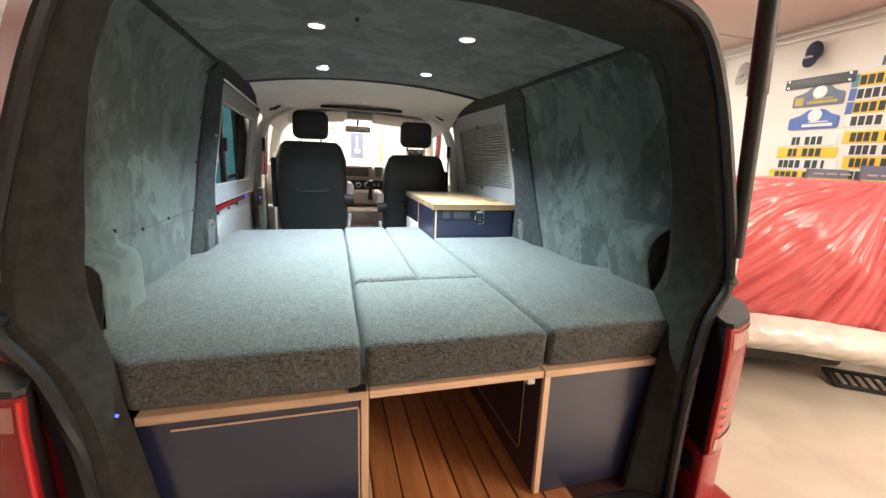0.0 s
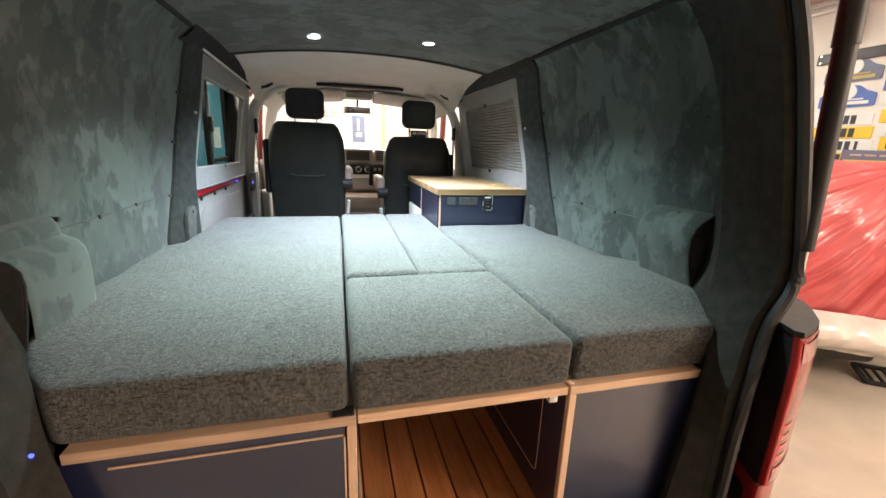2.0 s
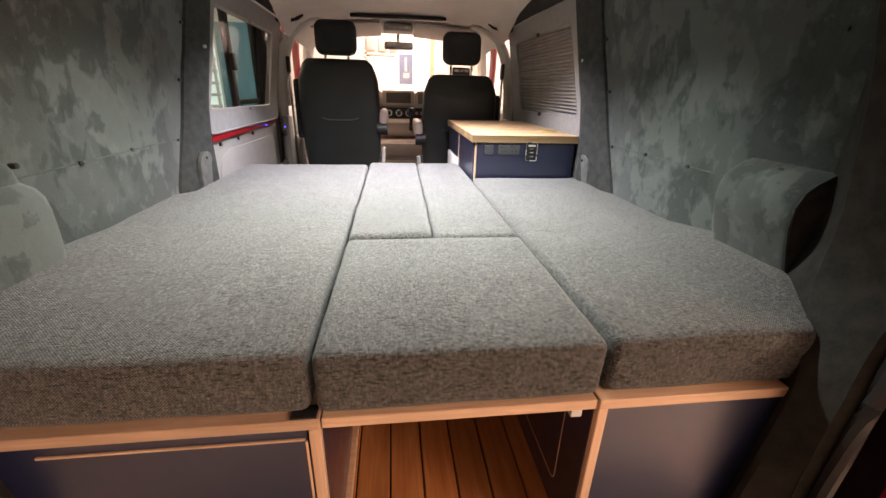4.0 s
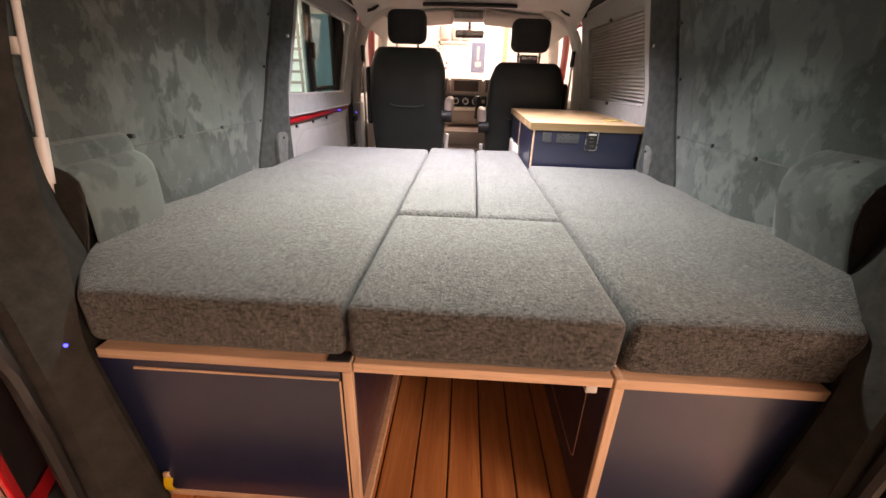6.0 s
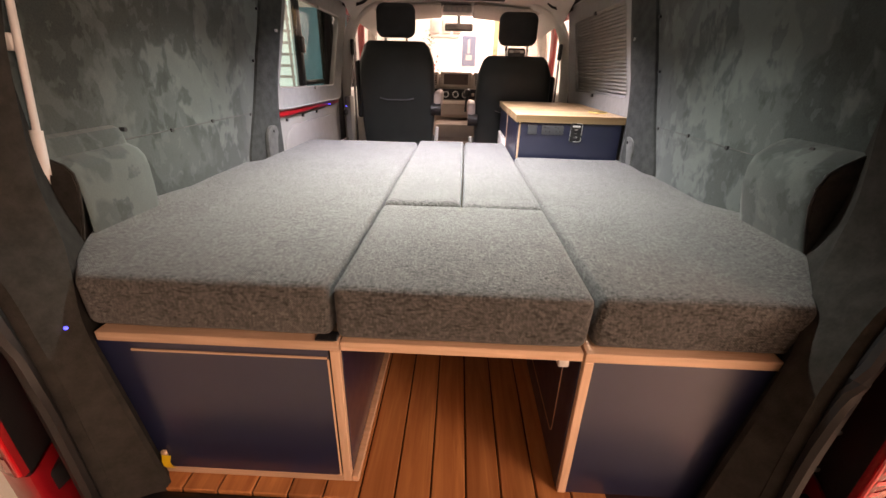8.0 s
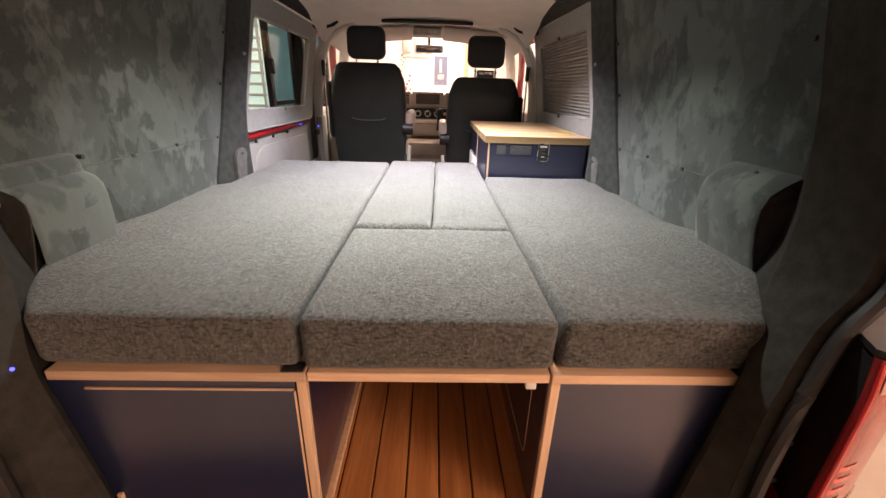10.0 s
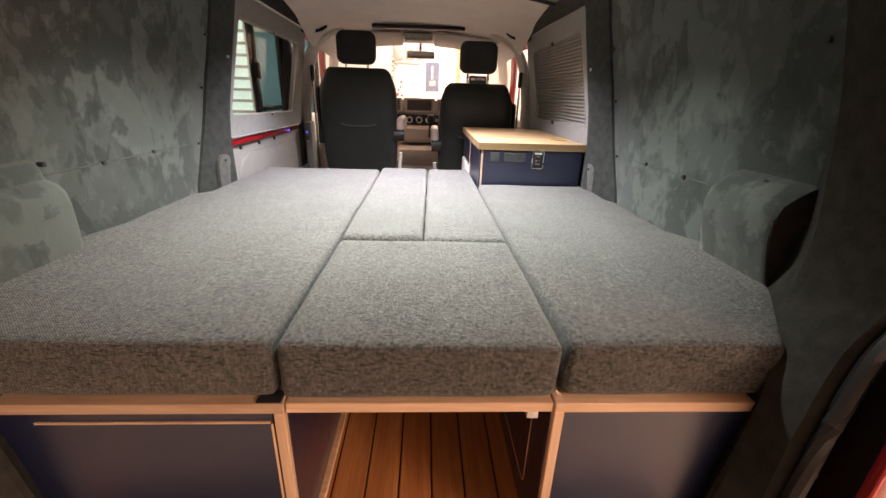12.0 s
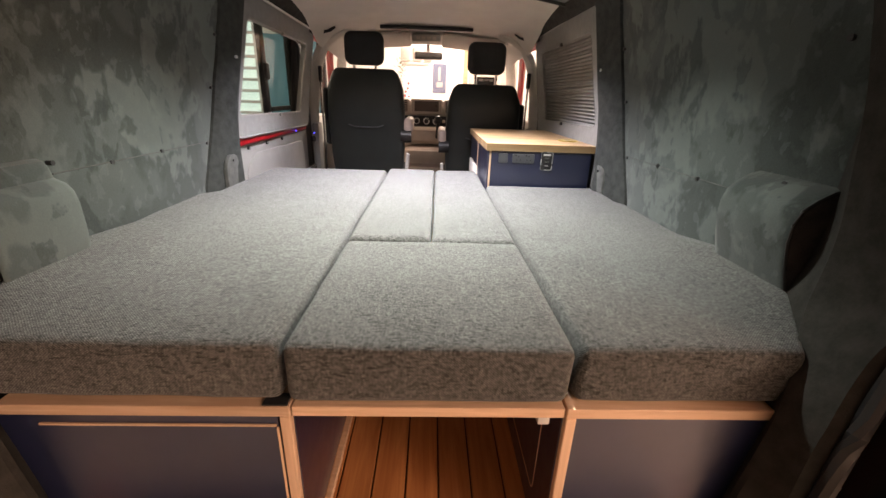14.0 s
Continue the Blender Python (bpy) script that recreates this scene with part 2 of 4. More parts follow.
MIRROR = plain("mirror_glass", (0.22, 0.22, 0.22), 0.15, 1.0, var=0.02)


# ---- building helpers ----
def thing(name, loc, label, category, group="", kind=""):
    ob = new(name)
    ob.empty_display_size = 0.05
    ob.location = loc
    return tagged(ob, label, category, group, kind)


def part(name, bm, mat, parent=None, label="", smooth=True):
    me = bpy.data.meshes.new(name)
    bmesh.ops.recalc_face_normals(bm, faces=bm.faces)
    bm.to_mesh(me)
    bm.free()
    me.materials.append(mat)
    if smooth:
        me.shade_smooth()
        me.set_sharp_from_angle(angle=radians(35))
    ob = new(name, me)
    if parent is not None:
        ob.parent = parent
        top, at = parent, Vector((0, 0, 0))
        while top is not None:
            at += Vector(top.location)
            top = top.parent
        if parent.parent is None:
            ob.matrix_parent_inverse = Matrix.Translation(-at)
    if label:
        ob["label"] = label
    return ob


def solo(name, bm, mat, label, category, group="", kind="", smooth=True):
    return tagged(part(name, bm, mat, None, "", smooth), label, category, group, kind)


def box(x0, x1, y0, y1, z0, z1, bevel=0.0, seg=2, bm=None, m=None):
    bm2 = bmesh.new()
    bmesh.ops.create_cube(bm2, size=1, matrix=Matrix.Translation(((x0 + x1) / 2, (y0 + y1) / 2, (z0 + z1) / 2)) @ Matrix.Diagonal((abs(x1 - x0), abs(y1 - y0), abs(z1 - z0), 1)))
    if bevel:
        bmesh.ops.bevel(bm2, geom=bm2.edges[:], offset=bevel, segments=seg, affect="EDGES", profile=0.5)
    if m is not None:
        bm2.transform(m)
    if bm is None:
        return bm2
    tmp = bpy.data.meshes.new("tmp")
    bm2.to_mesh(tmp)
    bm2.free()
    bm.from_mesh(tmp)
    bpy.data.meshes.remove(tmp)
    return bm


def cyl(p, q, r0, r1=None, n=20, bm=None, cap=True):
    """A round bar from p to q."""
    p, q = Vector(p), Vector(q)
    bm = bm or bmesh.new()
    turn = (q - p).to_track_quat("Z", "Y").to_matrix().to_4x4()
    bmesh.ops.create_cone(bm, cap_ends=cap, segments=n, radius1=r0, radius2=r0 if r1 is None else r1, depth=(q - p).length, matrix=Matrix.Translation((p + q) / 2) @ turn)
    return bm


def loft(rings, closed=False, cap=False, bm=None):
    """Skin through rings of equal length."""
    bm = bm or bmesh.new()
    vs = [[bm.verts.new(p) for p in ring] for ring in rings]
    n = len(rings[0])
    for a, b in zip(vs, vs[1:]):
        for i in range(n if closed else n - 1):
            j = (i + 1) % n
            bm.faces.new((a[i], a[j], b[j], b[i]))
    if cap:
        bm.faces.new(vs[0][::-1])
        bm.faces.new(vs[-1])
    return bm


def tube(points, r, n=8, closed=False, flat=1.0):
    """A round tube along points."""
    pts = [Vector(p) for p in points]
    rings = []
    for i, p in enumerate(pts):
        a = pts[i - 1] if i or closed else p
        b = pts[(i + 1) % len(pts)] if i < len(pts) - 1 or closed else p
        d = (b - a).normalized()
        u = d.cross(Vector((0.13, 0.21, 0.97))).normalized()
        v = d.cross(u)
        rings.append([p + u * (r * math.cos(k * math.tau / n)) + v * (r * flat * math.sin(k * math.tau / n)) for k in range(n)])
    if closed:
        rings.append(rings[0])
    bm = loft(rings, True, not closed)
    if closed:
        bmesh.ops.remove_doubles(bm, verts=bm.verts, dist=1e-5)
    return bm


def smooth_line(points, steps=6):
    """Catmull-Rom through points."""
    p = [Vector(q) for q in points]
    p = [2 * p[0] - p[1], *p, 2 * p[-1] - p[-2]]
    out = []
    for i in range(1, len(p) - 2):
        for k in range(steps):
            t = k / steps
            a, b, c, d = p[i - 1 : i + 3]
            out.append(0.5 * (2 * b + (c - a) * t + (2 * a - 5 * b + 4 * c - d) * t * t + (3 * b - 3 * c + d - a) * t**3))
    return out + [p[-2]]


def rounded(corners, r, n=5):
    """A closed outline in two dimensions with rounded corners."""
    out = []
    c = [Vector(q) for q in corners]
    for i, p in enumerate(c):
        a, b = (c[i - 1] - p).normalized(), (c[(i + 1) % len(c)] - p).normalized()
        for k in range(n):
            t = k / (n - 1)
            s, e = p + a * r, p + b * r
            out.append((1 - t) ** 2 * s + 2 * t * (1 - t) * p + t * t * e)
    return out


def slab(outline, to3, depth, bevel=0.0, seg=2):
    """A plate: an outline placed by to3(u, v), thickened by the vector depth."""
    bm = bmesh.new()
    vs = [bm.verts.new(to3(p[0], p[1])) for p in outline]
    fc = bm.faces.new(vs)
    ext = bmesh.ops.extrude_face_region(bm, geom=[fc])
    bmesh.ops.translate(bm, vec=depth, verts=[v for v in ext["geom"] if isinstance(v, bmesh.types.BMVert)])
    if bevel:
        bmesh.ops.bevel(bm, geom=bm.edges[:], offset=bevel, segments=seg, affect="EDGES", profile=0.5)
    return bm


def ring_plate(outer, inner, to3, depth):
    """A plate with one opening; outer and inner have the same number of points."""
    d = Vector(depth)
    o, i = [Vector(to3(*p)) for p in outer], [Vector(to3(*p)) for p in inner]
    rings = [o, i, [p + d for p in i], [p + d for p in o], o]
    bm = loft(rings, True)
    bmesh.ops.remove_doubles(bm, verts=bm.verts, dist=1e-5)
    return bm


# ---- garage ----
GX0, GX1, GY0, GY1, GZ = -3.6, 4.0, -5.0, 5.2, 2.86
solo("floor", box(GX0 - 0.2, GX1 + 0.2, GY0 - 0.2, GY1 + 0.2, -0.1, 0.0), FLOORPAINT, "pale painted concrete garage floor", "floor", kind="structure")
solo("ceiling", box(GX0 - 0.2, GX1 + 0.2, GY0 - 0.2, GY1 + 0.2, GZ, GZ + 0.1), CEILPAINT, "pinkish boarded garage ceiling", "ceiling", kind="structure")
solo("wall_east", box(GX1, GX1 + 0.15, GY0, GY1, 0, GZ), WALLPAINT, "white painted garage wall with plates", "wall", kind="structure")
solo("wall_west", box(GX0 - 0.15, GX0, GY0, GY1, 0, GZ), WALLPAINT, "white painted garage wall", "wall", kind="structure")
solo("wall_north", box(GX0 - 0.15, GX1 + 0.15, GY1, GY1 + 0.15, 0, GZ), WALLPAINT, "brightly lit white garage wall", "wall", kind="structure")
# out of view; grey only to keep light off the van's rear
solo("wall_south", box(GX0 - 0.15, GX1 + 0.15, GY0 - 0.15, GY0, 0, GZ), DIMWALL, "unseen rear garage wall, greyed to cut bounced light", "wall", kind="structure")
for y in (0.2, 2.6):
    solo("trim", box(GX1 - 1.6, GX1, y, y + 0.02, GZ - 0.012, GZ), CEILPAINT, "joint cover strip on the ceiling boards", "trim", kind="structure")
jb = thing("junction_box", (GX1, 3.05, 2.55), "white junction box on the garage wall", "box")
part("case", box(GX1 - 0.05, GX1, 2.98, 3.10, 2.50, 2.70, 0.006), WHITE, jb)
part("cable", tube(smooth_line([(GX1 - 0.02, 2.97, 2.78), (GX1 - 0.02, 2.93, 2.62), (GX1 - 0.02, 2.98, 2.45)], 5), 0.006, 6), GREYCLOTH, jb, "grey cable")
# conduit along the top of the wall
solo("conduit", tube([(GX1 - 0.03, GY0 + 0.2, GZ - 0.10), (GX1 - 0.03, GY1 - 0.1, GZ - 0.10)], 0.016), WHITE, "white conduit pipe along the top of the wall", "pipe")
solo("conduit", tube([(GX1 - 0.03, GY0 + 0.2, GZ - 0.045), (GX1 - 0.03, GY1 - 0.1, GZ - 0.045)], 0.012), WHITE, "white conduit pipe along the top of the wall", "pipe")


def cap_hat(y, z, cloth, label):
    """A cap hung on the wall, crown up and peak hanging down."""
    t = thing("cap", (GX1, y, z), label, "cap", "caps on the wall")
    bm = bmesh.new()
    bmesh.ops.create_uvsphere(bm, u_segments=20, v_segments=12, radius=1)
    for v in bm.verts:
        v.co = Vector((GX1 - 0.055 + v.co.x * 0.05, y + v.co.y * 0.066, z + v.co.z * (0.095 if v.co.z > 0 else 0.07)))
    part("crown", bm, cloth, t)
    out = [(0.058 * math.sin(a), -0.045 - 0.085 * max(0, math.cos(a)) ** 0.7) for a in np.linspace(-1.57, 1.57, 13)]
    part("peak", slab(out, lambda u, v: (GX1 - 0.09 - 0.2 * max(0, -0.05 - v), y + u, z + v), Vector((0.012, 0, 0))), cloth, t)
    part("badge", box(GX1 - 0.125, GX1 - 0.10, y - 0.03, y + 0.03, z - 0.055, z - 0.035, 0.004), GREYCLOTH, t, "pale stitched bar")


cap_hat(2.03, 2.61, NAVYCLOTH, "navy cloth cap hanging on the white wall")
cap_hat(1.36, 2.60, GREENCLOTH, "green cloth cap hanging on the white wall")
cap_hat(2.66, 2.56, GREYCLOTH, "pale grey cloth cap hanging on the white wall")


def plate(y0, y1, z0, z1, mat, label, bars, bar_mat=INK, badge=None):
    """A plate on the wall with its lettering as plain bars."""
    t = thing("wall_plate", (GX1, (y0 + y1) / 2, z0), label, "plate", "plates on the wall")
    part("backing", box(GX1 - 0.006, GX1, y0, y1, z0, z1, 0.0015, 1), mat, t)
    h = z1 - z0
    for a, b in bars:
        part("bar", box(GX1 - 0.0085, GX1 - 0.0055, y1 - a * (y1 - y0), y1 - b * (y1 - y0), z0 + 0.13 * h, z1 - 0.13 * h), bar_mat, t)
    if badge:
        part("band", box(GX1 - 0.0085, GX1 - 0.0055, y1 - 0.05, y1 - 0.001, z0 + 0.002, z1 - 0.002), badge, t, "coloured end band")


PB = [(0.20, 0.27), (0.29, 0.35), (0.45, 0.53), (0.56, 0.64), (0.67, 0.75)]
PW = [(0.10, 0.17), (0.19, 0.26), (0.28, 0.35), (0.38, 0.45), (0.53, 0.62), (0.65, 0.72), (0.78, 0.82)]
for k, (m, b) in enumerate(((PLATEWHITE, PB), (YELLOW, PB), (PLATEWHITE, PW), (YELLOW, PW))):
    plate(1.71 - 0.02 * k + 0.02, 2.21 + 0.02 * k - 0.03, 1.80 - 0.105 * k, 1.895 - 0.105 * k, m, ("white" if m is PLATEWHITE else "yellow") + " vehicle plate with dark bars", b)
    plate(1.17, 1.69 - 0.02 * k, 1.815 - 0.105 * k, 1.915 - 0.105 * k, YELLOW if m is PLATEWHITE else PLATEWHITE, ("yellow" if m is PLATEWHITE else "white") + " vehicle plate with dark bars", PW)
for k, m in enumerate((YELLOW, PLATEWHITE, YELLOW, PLATEWHITE)):
    plate(1.14, 1.72, 2.27 - 0.108 * k, 2.37 - 0.108 * k, m, ("yellow" if m is YELLOW else "white") + " vehicle plate with a coloured band", PW, INK, (TEAL, BLUE, BLUE, None)[k])
plate(1.33, 1.60, 2.40, 2.50, PLATEWHITE, "pale enamel plate with grey bars", PB, SLATE)
t = thing("mounting_bracket", (GX1, 1.9, 2.35), "dark perforated metal mounting bracket on the wall", "bracket")
part("plate", box(GX1 - 0.02, GX1, 1.70, 2.24, 2.32, 2.405, 0.004), GREYPLATE, t)
for y in (1.73, 2.21):
    for z in (2.335, 2.39):
        part("screw", cyl((GX1 - 0.023, y, z), (GX1 - 0.019, y, z), 0.008, n=10), CHROME, t)
for z0, mat, mat2, label in ((2.15, SLATE, GOLD, "slate blue rally plaque with ochre bars"), (1.95, BLUE, WHITE, "bright blue rally plaque with white bars")):
    t = thing("rally_plaque", (GX1, 1.95, z0), label, "plaque", "plaques on the wall")
    out = [(1.75, z0), (1.75, z0 + 0.10), (1.82, z0 + 0.125), (1.88, z0 + 0.17), (2.0, z0 + 0.17), (2.06, z0 + 0.125), (2.15, z0 + 0.10), (2.15, z0)]
    part("backing", slab(rounded(out, 0.015, 3), lambda u, v: (GX1 - 0.01, u, v), Vector((0.01, 0, 0))), mat, t)
    part("medallion", cyl((GX1 - 0.014, 1.94, z0 + 0.118), (GX1 - 0.009, 1.94, z0 + 0.118), 0.055, n=24), PLATEWHITE, t)
    part("bar", box(GX1 - 0.014, GX1 - 0.009, 1.79, 2.03, z0 + 0.02, z0 + 0.045), mat2, t)
    part("bar", box(GX1 - 0.014, GX1 - 0.009, 1.83, 1.98, z0 + 0.055, z0 + 0.066), mat2, t)
    if mat is SLATE:
        part("crest", box(GX1 - 0.014, GX1 - 0.009, 2.06, 2.13, z0 + 0.015, z0 + 0.085), GOLD, t)


# ---- covered car beside the van ----
car = thing("covered_car", (3.3, 1.9, 0), "car under a red sheet wrapped in shiny clear film", "car")
TURN = Matrix.Translation((2.05, 1.34, 0)) @ Matrix.Rotation(radians(-24), 4, "Z")


def drape(u, v):
    """The sheet over the car's end: u across, v from the hem up and over the top."""
    base = 0.41 + 0.10 * math.sin(u * 1.9 + 0.4)
    if v < 1:
        z = base + (1.50 - base) * v
        y = 0.10 - 0.20 * math.sin(v * 1.5) * (1 - v) + 0.12 * v * v
    else:
        z = 1.50 + 0.035 * math.sin((v - 1) * 1.5)
        y = 0.22 + (v - 1) * 1.9
    # folds fan out from the top corner, with creases of uneven width
    ang = math.atan2(1.62 - z, 1.45 - u)
    far = min(1.0, math.hypot(1.62 - z, 1.45 - u) + 0.1)
    warp = 1.2 * noise.noise((u * 1.5, v * 1.5, 1.3))
    ridge = 1 - abs(noise.noise((ang * 9 + warp, far * 1.3, 4.0))) * 2.2
    fine = 1 - abs(noise.noise((ang * 26 + warp, far * 2.2, 8.0))) * 2.2
    d = 0.034 * far * ridge + 0.0065 * fine
    d += 0.012 * noise.noise((u * 5, v * 6, 2.0)) + 0.0015 * noise.noise((u * 22, v * 20, 6.0))
    if v < 1:
        return Vector((u, y - d, z))
    return Vector((u, y, z + 0.4 * d))


NU, NV = 300, 170
rings = [[TURN @ drape(-0.25 + 2.05 * i / NU, 1.30 * j / NV) for i in range(NU + 1)] for j in range(NV + 1)]
part("sheet", loft(rings), SHEET, car, "wrinkled red sheet under glossy film")
rings = []
for j in range(13):
    a = j / 12
    rings.append([TURN @ Vector((-0.2 + 1.95 * i / 90, 0.06 - 0.13 * math.sin(a * 3.0) + 0.02 * noise.noise((i * 0.25, a * 5, 9)), 0.26 + 0.27 * a + 0.05 * math.sin((-0.2 + 2.1 * i / 90) * 1.9 + 0.4))) for i in range(91)])
part("bumper", loft(rings), FILM, car, "white bumper showing through clear film")
part("underside", box(-0.1, 1.35, 0.18, 1.9, 0.16, 0.9, 0.05, m=TURN), BLACK, car)
for u in (0.0, 1.35):
    part("tyre", cyl(TURN @ Vector((u, 0.75, 0.30)), TURN @ Vector((u + 0.2, 0.75, 0.30)), 0.30, n=28), TYRE, car)
t = thing("grille_panel", (3.55, 0.9, 0), "dark slatted metal grille lying on the floor", "grille")
G = Matrix.Translation((3.35, 0.98, 0.004)) @ Matrix.Rotation(radians(-35), 4, "Z") @ Matrix.Rotation(radians(12), 4, "X")
part("frame", ring_plate(rounded([(0, 0), (0.42, 0), (0.42, 0.22), (0, 0.22)], 0.02), rounded([(0.03, 0.03), (0.39, 0.03), (0.39, 0.19), (0.03, 0.19)], 0.02), lambda u, v: G @ Vector((u, v, 0)), G.to_3x3() @ Vector((0, 0, 0.02))), BLACK, t)
for k in range(6):
    part("slat", box(0.05 + 0.06 * k, 0.065 + 0.06 * k, 0.03, 0.19, 0.003, 0.017, m=G), BLACK, t)
for (u, v, w, h, lab) in ((1.06, 0.55, 0.28, 0.085, "dark picture panel leaning on the covered car"), (1.38, 0.50, 0.36, 0.12, "dark framed picture leaning on the covered car")):
    t = thing("picture_panel", TURN @ Vector((u, v, 1.5)), lab, "picture")
    part("panel", box(u, u + w, v, v + 0.02, 1.505, 1.505 + h, 0.003, 1, m=TURN), SLATE, t)
    part("frame", box(u, u + w, v - 0.02, v - 0.001, 1.505, 1.505 + 0.018, 0.003, 1, m=TURN), GOLD, t)
    for k in range(3):
        part("bar", box(u + 0.04 + k * 0.09, u + 0.11 + k * 0.09, v - 0.004, v - 0.0005, 1.55, 1.562, m=TURN), GREYCLOTH, t)

# ---- front end of the garage ----
t = thing("wall_poster", (0.13, GY1, 1.5), "narrow dark grey poster with a pale figure", "poster")
part("sheet", box(0.05, 0.225, GY1 - 0.006, GY1, 1.53, 1.88), SLATE, t)
part("bar", box(0.10, 0.18, GY1 - 0.009, GY1 - 0.005, 1.60, 1.66), GREYCLOTH, t)
part("bar", box(0.12, 0.15, GY1 - 0.009, GY1 - 0.005, 1.68, 1.84), GREYCLOTH, t)
t = thing("wall_poster", (0.85, GY1, 1.5), "large tan poster with a pale car outline", "poster")
part("sheet", box(0.52, 1.15, GY1 - 0.006, GY1, 1.44, 2.10), TAN, t)
part("bar", box(0.60, 0.98, GY1 - 0.009, GY1 - 0.005, 1.50, 1.55), GREYCLOTH, t)
part("outline", tube([(0.66, GY1 - 0.01, 1.74), (0.72, GY1 - 0.01, 1.86), (0.92, GY1 - 0.01, 1.88), (1.04, GY1 - 0.01, 1.76)], 0.008), GREYCLOTH, t)
t = thing("wall_sign", (-0.2, GY1, 1.9), "orange brown sign shapes on the bright wall", "sign")
for x0, x1 in ((-0.36, -0.24), (-0.21, -0.10), (-0.07, 0.03)):
    part("block", box(x0, x1, GY1 - 0.02, GY1, 1.90, 2.06, 0.01), TAN, t)
part("bar", box(-0.36, 0.0, GY1 - 0.012, GY1, 1.855, 1.875), TAN, t)
solo("trim", box(0.445, 0.505, GY1 - 0.02, GY1, 0.9, GZ), BLOCK, "narrow timber strip on the bright wall", "trim", kind="structure")
part("bar", box(0.60, 0.64, GY1 - 0.009, GY1 - 0.005, 1.60, 1.96), GREYCLOTH, t)
# flowering plant on a shelf
solo("wall_shelf", box(-0.62, -0.10, GY1 - 0.22, GY1, 1.36, 1.39, 0.004), WHITE, "white shelf below the sign", "shelf")
plant = thing("potted_plant", (-0.36, GY1 - 0.11, 1.39), "leafy pot plant with red flowers on the shelf", "plant")
part("pot", cyl((-0.36, GY1 - 0.11, 1.391), (-0.36, GY1 - 0.11, 1.50), 0.055, 0.07, n=20), SHEET, plant, "red flower pot")
rng = random.Random(5)
leaves, blooms = bmesh.new(), bmesh.new()
for k in range(150):
    a, h = rng.uniform(0, math.tau), rng.uniform(0.0, 0.42)
    r = rng.uniform(0.02, 0.13) * (1.1 - h)
    c0 = Vector((-0.36 + r * math.cos(a), GY1 - 0.11 + 0.6 * r * math.sin(a), 1.50 + h))
    d = Vector((math.cos(a), 0.6 * math.sin(a), rng.uniform(-0.3, 0.8))).normalized() * rng.uniform(0.025, 0.05)
    e = d.cross(Vector((0, 0, 1))).normalized() * 0.010
    leaves.faces.new([leaves.verts.new(p) for p in (c0, c0 + 0.5 * d + e, c0 + d, c0 + 0.5 * d - e)])
for k in range(9):
    a = k * 2.4
    bmesh.ops.create_icosphere(blooms, subdivisions=1, radius=0.018, matrix=Matrix.Translation((-0.36 + 0.11 * math.cos(a), GY1 - 0.19, 1.47 + 0.02 * k)))
part("leaves", leaves, LEAF, plant, "small pale green leaves")
part("flowers", blooms, SHEET, plant, "red flowers")
# teal door and slatted window
t = thing("door_1", (-1.75, GY1, 0), "teal blue painted garage door", "door", kind="structure")
part("leaf", box(-2.12, -1.42, GY1 - 0.05, GY1, 0.0, 2.15, 0.006), TEAL, t)
part("frame", box(-1.42, -1.33, GY1 - 0.07, GY1, 0.0, 2.22, 0.006), BLACK, t)
part("sticker", box(-1.66, -1.58, GY1 - 0.056, GY1 - 0.049, 1.4, 1.65), WHITE, t)
t = thing("window_1", (-2.8, GY1, 1.0), "bright window with white horizontal slats", "window", kind="structure")
part("pane", box(-3.45, -2.16, GY1 - 0.02, GY1 - 0.005, 0.9, 2.35), DAYPANE, t)
for k in range(11):
    part("slat", box(-3.45, -2.16, GY1 - 0.06, GY1 - 0.03, 0.92 + 0.135 * k, 0.955 + 0.135 * k, 0.006), WHITE, t)
for x in (-3.45, -3.0, -2.58, -2.19):
    part("post", box(x, x + 0.03, GY1 - 0.09, GY1 - 0.06, 0.9, 2.35, 0.004), WHITE, t)

# ---- the van ----
FZ = 0.64  # load floor
van = thing("campervan", (0, 1.7, 0), "red panel van with a suede-lined camper interior, tailgate raised", "van")
OPEN = [(0.66, 0.56), (0.66, 0.80), (0.662, 0.95), (0.672, 1.06), (0.70, 1.16), (0.745, 1.235), (0.748, 1.30), (0.724, 1.40), (0.679, 1.55), (0.627, 1.70), (0.58, 1.80), (0.525, 1.858), (0.43, 1.888), (0.25, 1.902), (0.0, 1.906)]
INNER = [(0.72, 0.56), (0.725, 0.80), (0.73, 0.95), (0.74, 1.06), (0.765, 1.16), (0.79, 1.235), (0.805, 1.30), (0.81, 1.40), (0.803, 1.55), (0.787, 1.70), (0.765, 1.81), (0.70, 1.915), (0.50, 1.955), (0.25, 1.982), (0.0, 1.988)]
EDGE = [(0.555, -0.022, 0.56), (0.588, -0.022, 0.80), (0.612, -0.020, 0.95), (0.636, -0.008, 1.05), (0.692, 0.058, 1.131), (0.718, 0.088, 1.176), (0.734, 0.10, 1.225), (0.741, 0.105, 1.30), (0.73, 0.11, 1.40), (0.71, 0.115, 1.52), (0.69, 0.13, 1.63), (0.675, 0.16, 1.80), (0.60, 0.19, 1.865), (0.25, 0.22, 1.935), (0.0, 0.22, 1.942)]


def wall_x(z):
    """Half width of the lined load space at height z."""
    return float(np.interp(z, [1.0, 1.20, 1.32, 1.40, 1.55, 1.70, 1.81, 1.88, 1.925], [0.824, 0.822, 0.812, 0.81, 0.803, 0.787, 0.765, 0.735, 0.69]))


